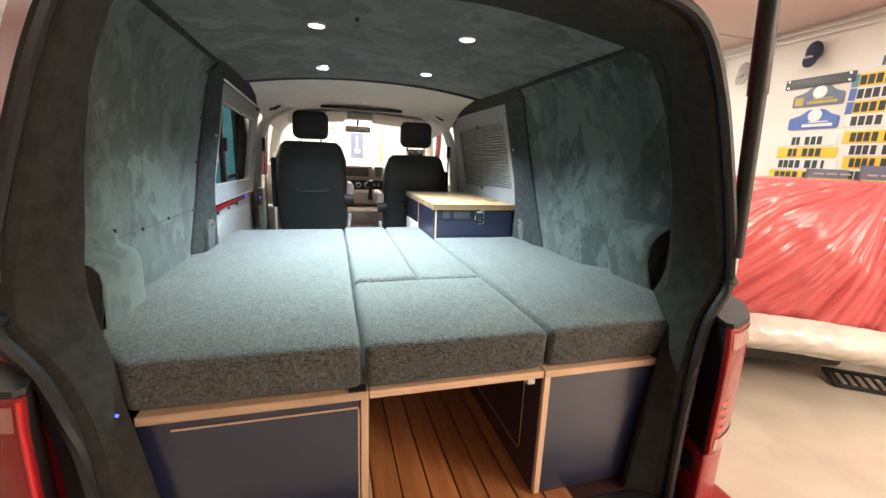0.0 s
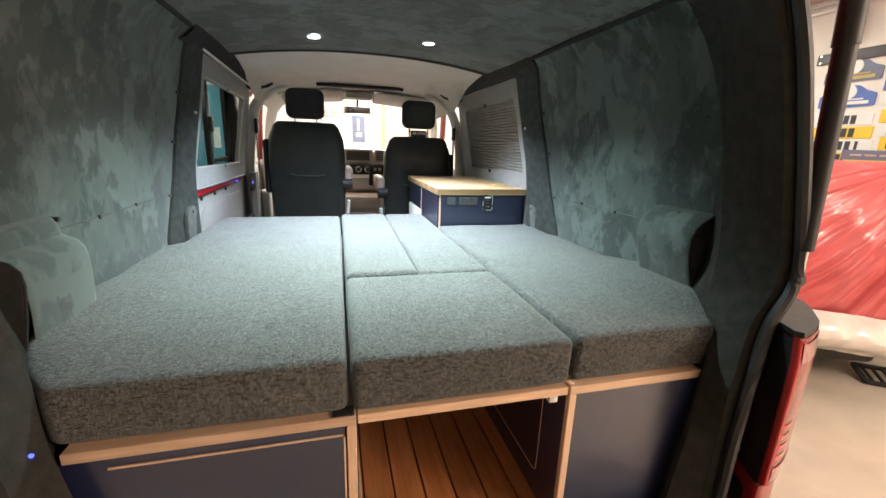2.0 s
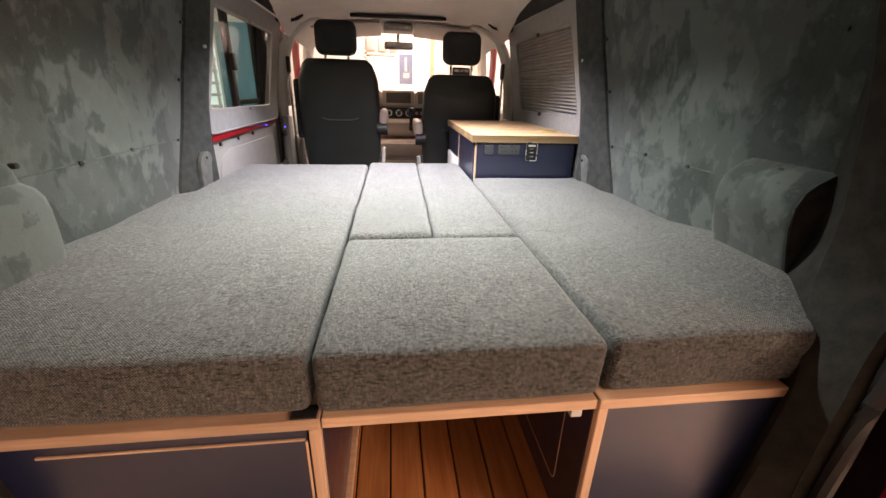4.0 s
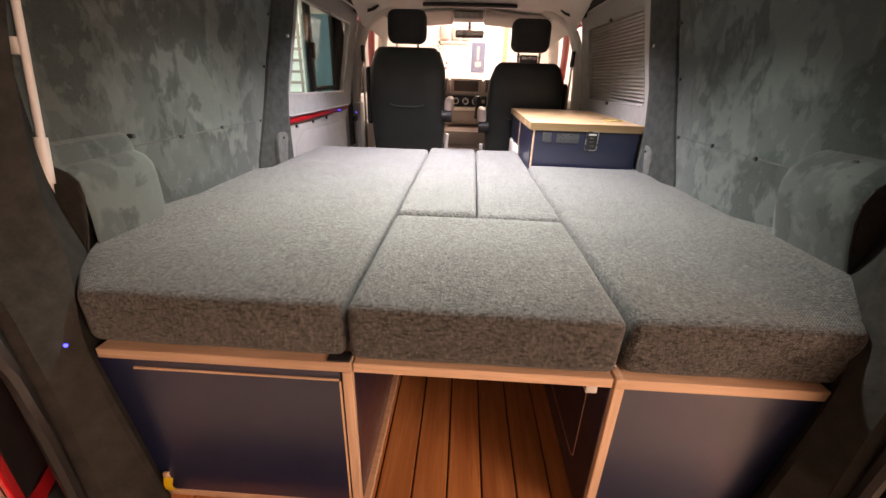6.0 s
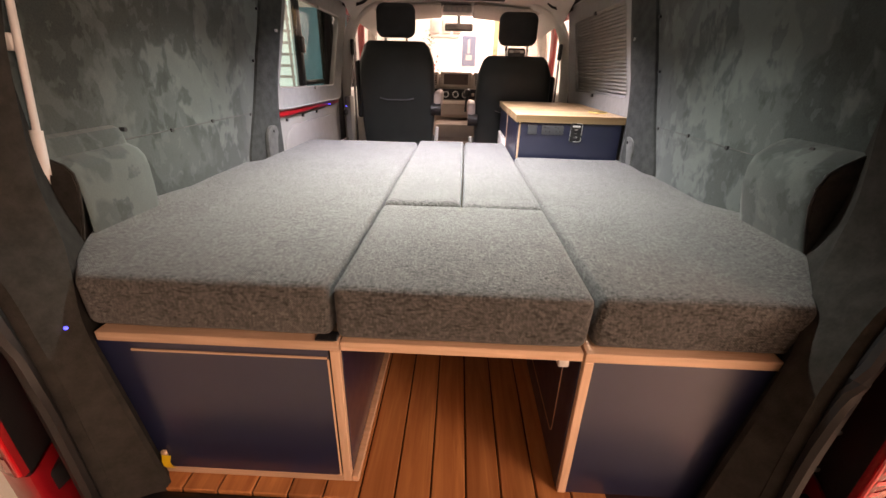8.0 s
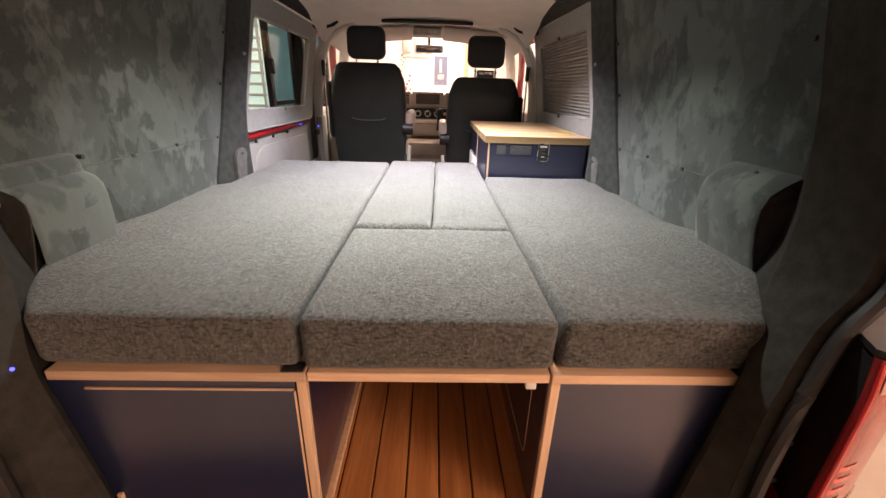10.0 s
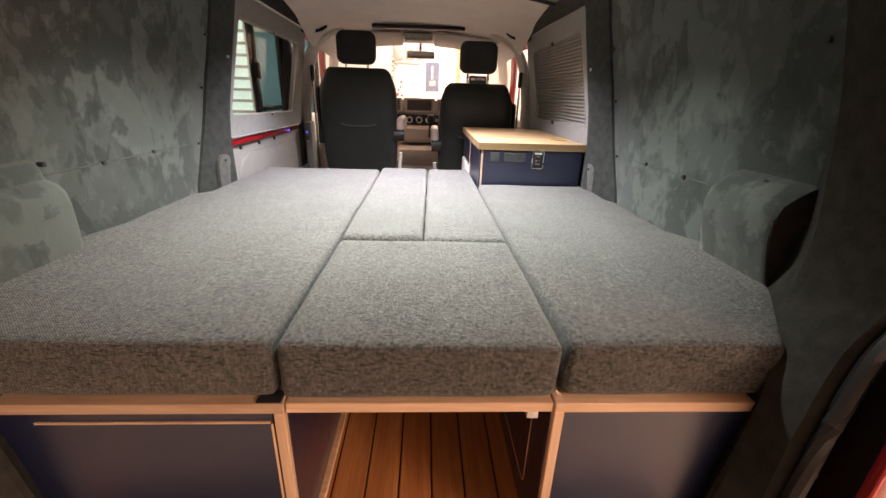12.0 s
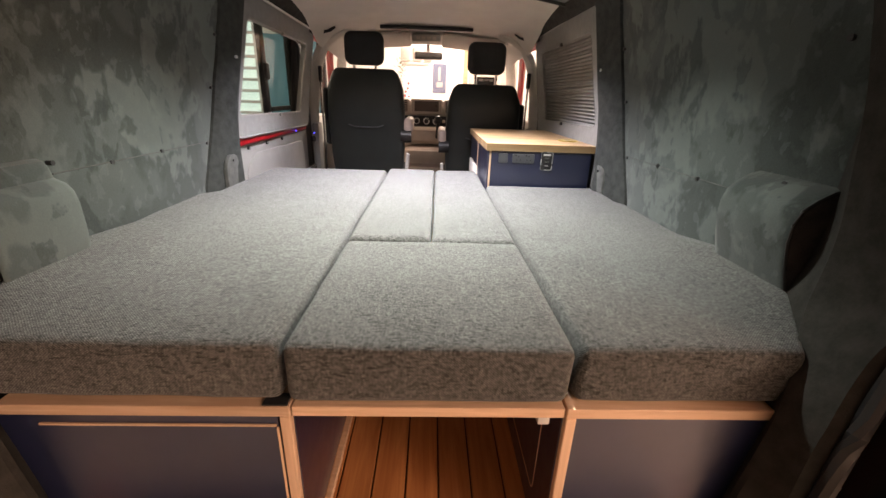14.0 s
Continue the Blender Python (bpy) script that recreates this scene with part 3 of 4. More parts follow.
def front_y(z, s):
    """Where the side lining ends at the pillar; it stands a little further forward on the window side."""
    return float(np.interp(z, [0.9, 1.13, 1.2, 1.3, 1.4, 1.5, 1.6, 1.7, 1.8, 1.925], [0.99, 1.00, 1.03, 1.07, 1.11, 1.145, 1.18, 1.205, 1.21, 1.15])) + (0.05 if s < 0 else 0.0)


def low_back(z):
    """How far the lower part of the rear flange stands back (and in) from the upper part."""
    return float(np.interp(z, [0.95, 1.06, 1.17, 1.30], [1.0, 0.9, 0.3, 0.0]))


def half_ring(line, y_side, y_top, grow=0.0, s=1):
    """One side of the rear opening as a smooth line, from the sill to the top."""
    out = []
    for p in smooth_line([(a * (1.012 if s < 0 else 1), 0, b) for a, b in line], 4):
        k = max(0.0, min(1.0, (p.z - 1.70) / 0.18))
        g = 1 + grow / max(0.3, abs(p.x)) if p.x > 0.3 else 1
        q = low_back(p.z) if line is OPEN else 0.0
        out.append(Vector((s * (p.x * g - 0.026 * q), y_side + (y_top - y_side) * k - 0.038 * q, p.z + (grow * k if grow else 0))))
    return out


def edge_ring(out, dy, s):
    """The inner edge of the rear pillar lining."""
    def skew(z):
        return float(np.interp(z, [1.06, 1.14, 1.40, 1.60], [0.0, 1.0, 0.9, 0.0])) if s < 0 else 0.0
    return [Vector((s * (p.x + (out if p.x > 0.3 else 0) - 0.030 * skew(p.z)), p.y + dy - 0.028 * skew(p.z), p.z)) for p in smooth_line(EDGE, 4)]


for s, side in ((-1, "left"), (1, "right")):
    part("pillar_lining", loft([half_ring(INNER, 0.215, 0.33, 0.01, s), edge_ring(0.012, 0.012, s), edge_ring(0.0, 0.0, s), edge_ring(0.0, -0.012, s), half_ring(OPEN, -0.036, 0.03, 0.0, s), half_ring(OPEN, -0.038, -0.01, 0.0, s), half_ring(OPEN, -0.043, -0.03, 0.012, s), half_ring(OPEN, -0.045, -0.035, 0.03, s)]), LINING, van, "dark carpet lining round the rear pillar")
    part("door_seal", tube([p + Vector((s * 0.008, -0.012, 0.004)) for p in half_ring(OPEN, -0.045, -0.035, 0.018, s)], 0.013), RUBBER, van, "black rubber door seal")
    def flange(y, lo, hi, s=s):
        return [Vector((s * (p.x - 0.026 * low_back(p.z) + float(np.interp(p.z, [1.14, 1.27], [lo, hi]))) if p.x > 0.3 else s * p.x, y - 0.038 * low_back(p.z), p.z + hi * max(0, min(1, (p.z - 1.7) / 0.18)))) for p in smooth_line([(q * (1.012 if s < 0 else 1), 0, r) for q, r in OPEN], 4)]
    part("rear_flange", loft([flange(-0.042, 0.014, 0.012), flange(-0.040, 0.045, 0.028), flange(-0.022, 0.082, 0.042)]), DARKPAINT, van, "dark inner flange of the rear opening")

# outer skin, behind the flange
OUT = [(0.93, 0.32), (0.945, 0.80), (0.95, 0.95), (0.952, 1.06), (0.95, 1.16), (0.945, 1.235), (0.925, 1.30), (0.89, 1.40), (0.85, 1.55), (0.80, 1.70), (0.745, 1.83), (0.67, 1.93), (0.54, 1.985), (0.30, 2.01), (0.0, 2.015)]


def out_ring(y, shrink=0.0, s=1):
    return [Vector((s * (p.x - shrink * (1 if p.x > 0.3 else 0)), y, p.z - (shrink if p.z > 1.9 else 0))) for p in smooth_line([(a, 0, b) for a, b in OUT], 4)]


def flange_edge(s):
    return [Vector((s * (p.x - 0.026 * low_back(p.z) + float(np.interp(p.z, [1.14, 1.27], [0.08, 0.041]))) if p.x > 0.3 else s * p.x, -0.024 - 0.038 * low_back(p.z), p.z + 0.041 * max(0, min(1, (p.z - 1.7) / 0.18)))) for p in smooth_line([(q * (1.012 if s < 0 else 1), 0, r) for q, r in OPEN], 4)]


for s in (-1, 1):
    part("rear_corner", loft([flange_edge(s), out_ring(0.06, 0.02, s), out_ring(0.15, 0, s)]), RED, van, "red painted rear corner panel")
    low = [k for k, p in enumerate(out_ring(0, 0, 1)) if p.z <= 1.33]
    part("body_side", loft([[p for p in out_ring(y, 0, s)][: low[-1] + 1] for y in (0.15, 1.2, 2.4, 3.2)]), RED, van, "red painted lower side")
    part("quarter_panel", loft([out_ring(y, g, s)[low[-1] :] for y, g in ((0.15, 0), (0.20, -0.045), (0.7, -0.05), (1.22, -0.05))]), RED, van, "red painted rear quarter")
    top = [k for k, p in enumerate(out_ring(0, 0, 1)) if p.z >= 1.82]
    part("roof_skin", loft([out_ring(y, -0.05, s)[top[0] :] for y in (1.22, 1.8, 2.4, 2.85)]), RED, van, "red painted roof")
    # front door frame
    part("front_door_frame", tube(smooth_line([(s * 0.90, 2.50, 1.33), (s * 0.83, 2.52, 1.70), (s * 0.78, 2.58, 1.85), (s * 0.74, 2.85, 1.86), (s * 0.80, 3.15, 1.66), (s * 0.86, 3.45, 1.36)], 5), 0.028), RED, van, "red painted front door frame")
    part("front_door_panel", box(s * 0.80, s * 0.90, 2.5, 3.5, 0.7, 1.33, 0.03), CREAM, van, "pale front door lining")
    part("door_window", slab([(2.52, 1.33), (2.56, 1.80), (2.86, 1.83), (3.42, 1.36)], lambda u, v: (s * (0.90 - (v - 1.33) * 0.2), u, v), Vector((s * 0.004, 0, 0))), GLASS, van, "clear front door window").visible_shadow = False
    # tail lamp
    plan = [(0.752, -0.02), (0.738, -0.07), (0.712, -0.13), (0.722, -0.143), (0.765, -0.132), (0.83, -0.10), (0.885, -0.05), (0.925, -0.005), (0.945, 0.05), (0.945, 0.10)]

    def lamp_skin(i0, i1, zs, grow=0.0):
        """A strip of the rear corner between two plan points, over the given heights."""
        pts = smooth_line([(x, y, 0) for x, y in plan], 4)[4 * i0 : 4 * i1 + 1]
        return loft([[Vector((s * (p.x + grow), p.y - grow * 0.6 + 0.10 * max(0, z - 1.10), z)) for p in pts] for z in zs])
    lamp = part("tail_lamp", lamp_skin(2, 9, (0.805, 0.82, 0.95, 1.10, 1.14, 1.165)), LAMP_RED, van, "glossy red tail lamp")
    part("lamp_side", lamp_skin(0, 2, (0.80, 0.95, 1.10, 1.16)), BLACK, lamp, "black inner side of the lamp")
    part("lamp_lens", lamp_skin(3, 9, (0.818, 0.835, 0.852), 0.0025), LAMP_CLEAR, lamp, "clear reversing lens")
    part("lamp_lens", lamp_skin(3, 9, (1.11, 1.13, 1.152), 0.002), LAMP_CLEAR, lamp, "clear upper lens")
    for k in range(4):
        z = 0.875 + 0.026 * k
        part("lamp_rib", lamp_skin(3, 4, (z, z + 0.005, z + 0.010), 0.0015), LAMP_BRIGHT, lamp, "bright red reflector bar")
    part("lamp_edge", tube([(s * 0.716, -0.142 + 0.10 * max(0, z - 1.10), z) for z in np.linspace(0.81, 1.16, 8)], 0.004, 8), LAMP_BRIGHT, lamp)
    part("lamp_cap", slab([(x, y) for x, y in plan] + [(0.76, 0.10)], lambda u, v: (s * u, v + 0.0065, 1.164), Vector((0, 0.002, 0.012))), BLACK, lamp, "dark top of the lamp")
    part("lower_corner", lamp_skin(0, 9, (0.30, 0.45, 0.72, 0.785, 0.803), -0.006), RED, van, "red painted lower corner")
    part("lamp_catch", box(s * 0.715, s * 0.735, -0.12, -0.06, 0.715, 0.765, 0.004), BLACK, van, "black plastic catch")
    # gas strut to the raised tailgate
    part("strut_mount", cyl((s * 0.778, -0.0, 1.262), (s * 0.778, -0.07, 1.262), 0.014, n=14), BLACK, van)
    part("strut_rod", cyl((s * 0.778, -0.062, 1.266), (s * 0.775, -0.061, 1.335), 0.009, n=14), CHROME, van, "thin gas strut rod")
    part("strut_tube", cyl((s * 0.775, -0.061, 1.33), (s * 0.751, -0.055, 1.74), 0.0170, 0.0190, n=18), RUBBER, van, "black gas strut tube")
    part("strut_sleeve", cyl((s * 0.7515, -0.055, 1.73), (s * 0.727, -0.05, 2.06), 0.0215, n=18), RUBBER, van, "black gas strut body")
    for z in (0.86, 0.72, 0.95):
        part("bolt", cyl((s * 0.695, -0.086, z), (s * 0.695, -0.06, z), 0.006, n=10), RUBBER, van)
part("sill", box(-0.70, 0.70, -0.115, -0.037, 0.44, FZ - 0.004, 0.010), BLACK, van, "black rear sill")
part("rear_bumper", box(-0.93, 0.93, -0.235, 0.02, 0.28, 0.585, 0.035, 3), RED, van, "red painted bumper")
part("bumper_tread", box(-0.66, 0.66, -0.215, -0.116, 0.575, 0.592, 0.005), BLACK, van, "black tread strip on the bumper")
part("van_floor", box(-0.84, 0.84, -0.055, 3.4, FZ - 0.08, FZ - 0.016), BLACK, van, "dark floor pan")
tail = part("tailgate", slab(rounded([(-0.70, 0.0), (0.70, 0.0), (0.80, 0.75), (0.72, 1.30), (-0.72, 1.30), (-0.80, 0.75)], 0.06), lambda u, v: (u, -0.03 - v * 0.97, 2.03 + v * 0.26), Vector((0, 0, 0.05))), CARPET, van, "raised tailgate with dark lining")

# suede side linings
for s, mat in ((-1, SUEDE_L), (1, SUEDE_R)):
    zs = [0.70, 1.0, 1.15, 1.28, 1.30, 1.306, 1.34, 1.40, 1.48, 1.55, 1.62, 1.70, 1.76, 1.81, 1.845, 1.88, 1.905, 1.925]
    rings = []
    for z in zs:
        proud = 0.004 if z < 1.303 else 0.0
        y1 = front_y(z, s)
        rings.append([Vector((s * (wall_x(z) - (proud if 0.40 < y < 0.99 * y1 else 0) - 0.0015 * noise.noise((y * 4, z * 4, s * 3.0))), y, z)) for y in np.linspace(0.19, y1, 18)])
    part("side_lining", loft(rings), mat, van, "brushed green-grey suede side lining")
    part("lower_lining", box(s * 0.735, s * 0.75, 0.20, 2.30, FZ - 0.02, 1.03, 0.003, 1), CARPET, van, "dark carpet low on the side wall")
    part("lining_seam", tube([(s * (wall_x(1.304) - 0.002), y, 1.304) for y in np.linspace(0.42, front_y(1.304, s) - 0.02, 12)], 0.0016, 6), PLATEGREY, van, "pale seam across the lining")
    # carpeted pillar between lining and window
    ring = []
    for z in np.linspace(0.80, 1.93, 18):
        a, w = front_y(z, s) - 0.012, wall_x(z)
        b = 1.25 + 0.24 * max(0.0, z - 1.30) + (0.02 if s < 0 else 0.0)
        sx = 0.772 - 0.10 * max(0.0, z - 1.42)
        sx = min(sx, w - 0.004)
        d = b - a
        ring.append([Vector((s * (w + 0.012), a, z)), Vector((s * (w - 0.010), a + 0.006, z)), Vector((s * (w - 0.022), a + 0.20 * d, z)), Vector((s * (0.45 * w + 0.55 * sx - 0.010), a + 0.50 * d, z)), Vector((s * (sx - 0.010), a + 0.80 * d, z)), Vector((s * (sx - 0.004), b, z)), Vector((s * (sx + 0.02), b + 0.015, z))])
    part("pillar_trim", loft(ring), PILLAR, van, "dark carpeted pillar")
    part("pillar_plate", slab(rounded([(1.135, 1.0), (1.225, 1.0), (1.235, 1.20), (1.215, 1.245), (1.165, 1.245), (1.14, 1.2)], 0.02), lambda u, v: (s * (wall_x(v) - 0.058 + 0.10 * (1.235 - u)), u, v), Vector((s * 0.016, 0, 0)), 0.003), PLATEGREY, van, "grey plate at the foot of the pillar")
    part("screw", cyl((s * 0.762, 1.188, 1.222), (s * 0.776, 1.188, 1.222), 0.006, n=12), BLACK, van)
    for y, z in ((0.60, 1.303), (0.815, 1.305), (front_y(1.30, s) - 0.03, 1.30), (front_y(1.50, s) - 0.025, 1.50), (front_y(1.69, s) - 0.025, 1.69), (0.26, 1.62)):
        x = wall_x(z)
        part("screw", cyl((s * (x - 0.007), y, z), (s * (x + 0.004), y, z), 0.0065, 0.005, n=12), BLACK, van)
    part("screw", cyl((s * 0.745, 1.285 + (0.02 if s < 0 else 0), 1.62), (s * 0.765, 1.285 + (0.02 if s < 0 else 0), 1.62), 0.006, n=12), CHROME, van)
    part("crease_trim", tube([(s * 0.692, y, 1.922 - 0.015 * (y < 0.35)) for y in np.linspace(0.24, 1.14, 9)], 0.011, 8), CARPET, van, "dark trim along the ceiling edge")
    # padded cover at the rear of the side lining
    ring = []
    if s < 0:
        prof = [(0.0, -0.02), (0.070, -0.02), (0.075, -0.008), (0.079, 0.05), (0.079, 0.105), (0.074, 0.130), (0.061, 0.146), (0.032, 0.158), (0.027, 0.180), (0.018, 0.194), (0.0, 0.200)]
    else:
        prof = [(0.0, -0.01), (0.052, -0.01), (0.058, 0.01), (0.074, 0.065), (0.084, 0.115), (0.085, 0.150), (0.076, 0.178), (0.052, 0.198), (0.024, 0.214), (0.0, 0.220)]
    for y, k in ((0.180, 0.96), (0.184, 0.99), (0.192, 1.0), (0.28, 1.0), (0.372, 0.98), (0.386, 0.95), (0.393, 0.86), (0.395, 0.02)):
        ring.append([Vector((s * (0.814 - dx * k), y, 1.145 + dz * (0.94 + 0.06 * k))) for dx, dz in prof])
    part("padded_cover", loft(ring), mat, van, "padded suede cover")
    part("cover_end", slab([(dx, dz) for dx, dz in prof], lambda u, v: (s * (0.814 - u * 0.95), 0.1805 - (0.22 if s < 0 else 0.05) * max(0, 0.12 - v), 1.145 + v * 0.995), Vector((0, -0.004, 0))), LINING if s < 0 else CARPET, van, "dark carpeted end of the cover")
    part("piping", tube([(s * (0.814 - dx * 0.98), 0.180 - (0.22 if s < 0 else 0.05) * max(0, 0.12 - dz), 1.145 + dz) for dx, dz in prof[1:]], 0.0026, 6), LINING if s < 0 else RUBBER, van, "dark piping")
    if s > 0:
        part("screw", cyl((0.792, 0.285, 1.350), (0.780, 0.285, 1.354), 0.006, n=12), BLACK, van)
    else:
        part("screw", cyl((-0.799, 0.416, 1.33), (-0.812, 0.416, 1.33), 0.006, n=12), BLACK, van)
    # window surround
    outer = rounded([(1.245, 1.30), (2.31, 1.29), (2.44, 1.862), (1.375, 1.89)], 0.07, 6)
    hole = rounded([(1.315, 1.39), (2.17, 1.375), (2.28, 1.77), (1.43, 1.783)], 0.03, 6)

    def wx(u, v, s=s):
        return (s * (0.772 - 0.10 * max(0, v - 1.42)), u, v)
    part("window_surround", ring_plate(outer, hole, wx, (s * 0.03, 0, 0)), CARPET_G, van, "grey carpeted window surround")
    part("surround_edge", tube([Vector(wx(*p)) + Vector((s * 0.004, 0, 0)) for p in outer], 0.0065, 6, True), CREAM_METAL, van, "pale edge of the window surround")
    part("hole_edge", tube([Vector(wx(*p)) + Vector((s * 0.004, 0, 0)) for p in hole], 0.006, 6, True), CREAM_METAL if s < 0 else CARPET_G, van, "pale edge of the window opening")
    for u, v in ((1.80, 1.375), (1.86, 1.772)):
        part("blind_catch", box(s * (0.762 - 0.10 * max(0, v - 1.42)), s * (0.776 - 0.10 * max(0, v - 1.42)), u - 0.016, u + 0.016, v - 0.008, v + 0.010, 0.004), BLACK if s > 0 else CREAM_METAL, van, "small blind catch")
    # rail above the window
    part("top_rail", loft([[Vector((s * (0.682 + dx), y, 1.900 + dz)) for dx, dz in ((0.088, -0.035), (0.030, -0.022), (0.004, 0.004), (-0.012, 0.035), (0.06, 0.05))] for y in (1.16, 1.6, 2.2, 2.32)] + [[Vector((s * (0.60 + dx), 2.37, 1.878 + dz)) for dx, dz in ((0.10, -0.05), (0.0, -0.022), (-0.03, 0.0), (-0.025, 0.02), (0.06, 0.03))]]), CARPET, van, "dark carpeted rail above the window")
    # box added to close a gap that let outside light through
    part("header_filler", box(s * 0.738, s * 0.86, 1.18, 2.46, 1.872, 1.95, 0.004), BLACK, van, "dark filler closing the gap above the window")
    if s < 0:
        part("surround_strip", tube([(s * 0.712, y, 1.880 - 0.022 * (y - 1.36)) for y in np.linspace(1.36, 2.36, 7)], 0.006, 8), CREAM, van, "pale edging strip above the window")
    part("window_post", box(s * 0.80, s * 0.88, 2.28, 2.52, 1.0, 1.86, 0.01), BLACK, van, "dark post beside the window")

# pleated blind on the one side
blind = bmesh.new()
rows = []
for k in range(53):
    z = 1.375 + 0.42 * k / 52
    a = 1.30 + 0.125 * (z - 1.375) / 0.4
    b = 2.19 + 0.10 * (z - 1.375) / 0.4
    rows.append([Vector((0.790 - 0.10 * max(0, z - 1.42) + (0.006 if k % 2 else -0.006), y, z)) for y in np.linspace(a, b, 6)])
part("pleated_blind", loft(rows), BLIND, van, "closed grey pleated window blind", smooth=False)
part("blind_rail", box(0.775, 0.80, 1.32, 2.18, 1.372, 1.386, 0.003), BLACK, van)
part("outer_window_skin", box(0.86, 0.88, 1.22, 2.4, 1.33, 1.86), BLACK, van)
# clear sliding window on the other side
part("window_glass", slab(rounded([(1.27, 1.34), (2.30, 1.34), (2.33, 1.82), (1.36, 1.82)], 0.05), lambda u, v: (-0.865 + 0.1 * max(0, v - 1.42), u, v), Vector((-0.005, 0, 0))), TINT, van, "lightly tinted sliding window").visible_shadow = False
for y in (1.80, 2.27):
    part("window_bar", box(-0.862, -0.835, y, y + (0.055 if y < 2 else 0.08), 1.33, 1.83, 0.006), BLACK, van, "black window bar")
part("window_bar", box(-0.858, -0.84, 1.83, 2.2, 1.385, 1.41, 0.005), BLACK, van)
part("window_latch", box(-0.835, -0.815, 1.795, 1.835, 1.55, 1.63, 0.006), BLACK, van)
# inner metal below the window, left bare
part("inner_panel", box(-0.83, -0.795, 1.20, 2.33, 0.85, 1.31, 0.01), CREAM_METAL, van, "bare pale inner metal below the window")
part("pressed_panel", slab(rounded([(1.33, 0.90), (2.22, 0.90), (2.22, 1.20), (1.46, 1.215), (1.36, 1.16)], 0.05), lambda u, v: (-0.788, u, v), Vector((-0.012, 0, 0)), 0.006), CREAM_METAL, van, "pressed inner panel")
part("red_strip", box(-0.797, -0.781, 1.24, 2.28, 1.264, 1.292, 0.004), RED, van, "strip of bare red paintwork")
for y in (1.40, 1.62, 1.84):
    part("screw", cyl((-0.797, y, 1.245), (-0.786, y, 1.245), 0.008, n=10), BLACK, van)
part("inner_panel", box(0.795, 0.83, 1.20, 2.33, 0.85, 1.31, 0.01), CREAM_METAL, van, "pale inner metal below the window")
for x, y, z in ((-0.642, -0.031, 1.054), (-0.722, 2.255, 1.243), (-0.776, 2.06, 1.270)):
    t = thing("blue_lamp", (x, y, z), "tiny glowing blue indicator lamp", "lamp", "blue indicator lamps")
    part("lens", cyl((x - 0.010, y, z), (x + 0.002, y - 0.004, z), 0.0030, n=12), BLUE_LED, t)
    part("rim", cyl((x - 0.016, y, z), (x - 0.001, y - 0.001, z), 0.0038, n=12), BLACK, t)
part("socket_ring", cyl((-0.735, 2.25, 1.205), (-0.722, 2.246, 1.205), 0.018, n=18), BLACK, van, "round black socket")

# ceilings
rings = [[Vector((x, y, roof_z(x) + 0.003 * math.sin(y * 7 + x * 3))) for x in np.linspace(-0.69, 0.69, 29)] for y in np.linspace(0.26, 1.68 , 22)]
part("rear_headlining", loft(rings), SUEDE_C, van, "dark suede rear headlining")
part("headlining_edge", tube([(x, 1.682, roof_z(x) - 0.004) for x in np.linspace(-0.69, 0.69, 29)], 0.008, 6), BLACK, van, "dark edge of the headlining")
rings = []
for y, dz in ((1.68, 0.002), (1.9, -0.012), (2.2, -0.040), (2.40, -0.058), (2.6, -0.073), (2.78, -0.098), (2.90, -0.128)):
    w = float(np.interp(y, [1.6, 2.3, 2.9], [0.735, 0.70, 0.64]))
    rings.append([Vector((x * w / 0.675, y, roof_z(x) + dz - (0.10 * max(0, abs(x) - 0.58) / 0.1 if y > 2.3 else 0))) for x in np.linspace(-0.675, 0.675, 21)])
part("cab_headlining", loft(rings), CREAM, van, "cream cab headlining")
part("roof_slot", box(-0.30, 0.31, 2.44, 2.475, 1.896, 1.920, 0.005), BLACK, van, "long dark slot in the headlining")
for x0, x1 in ((-0.56, -0.115), (0.115, 0.56)):
    part("sun_visor", slab(rounded([(x0, 0.0), (x1, 0.0), (x1, 1.0), (x0, 1.0)], 0.05, 5), lambda u, v: (u, 2.60 + 0.25 * v, 1.893 - 0.058 * v - 0.040 * (abs(u) / 0.6) ** 2.2), Vector((0, 0, 0.014)), 0.004), VISOR, van, "cream sun visor folded up")
    part("visor_clip", cyl((x0 if x0 < 0 else x1, 2.60, 1.885 - 0.034), (x0 if x0 < 0 else x1, 2.66, 1.88 - 0.034), 0.010, n=10), WHITE, van, "small pale visor hinge")
cons = part("overhead_console", box(-0.10, 0.10, 2.62, 2.78, 1.848, 1.895, 0.012, 3), VISOR, van, "overhead console with small buttons")
for k in range(4):
    part("button", box(-0.07 + 0.038 * k, -0.045 + 0.038 * k, 2.615, 2.624, 1.860, 1.880, 0.003), DASHGREY, cons)
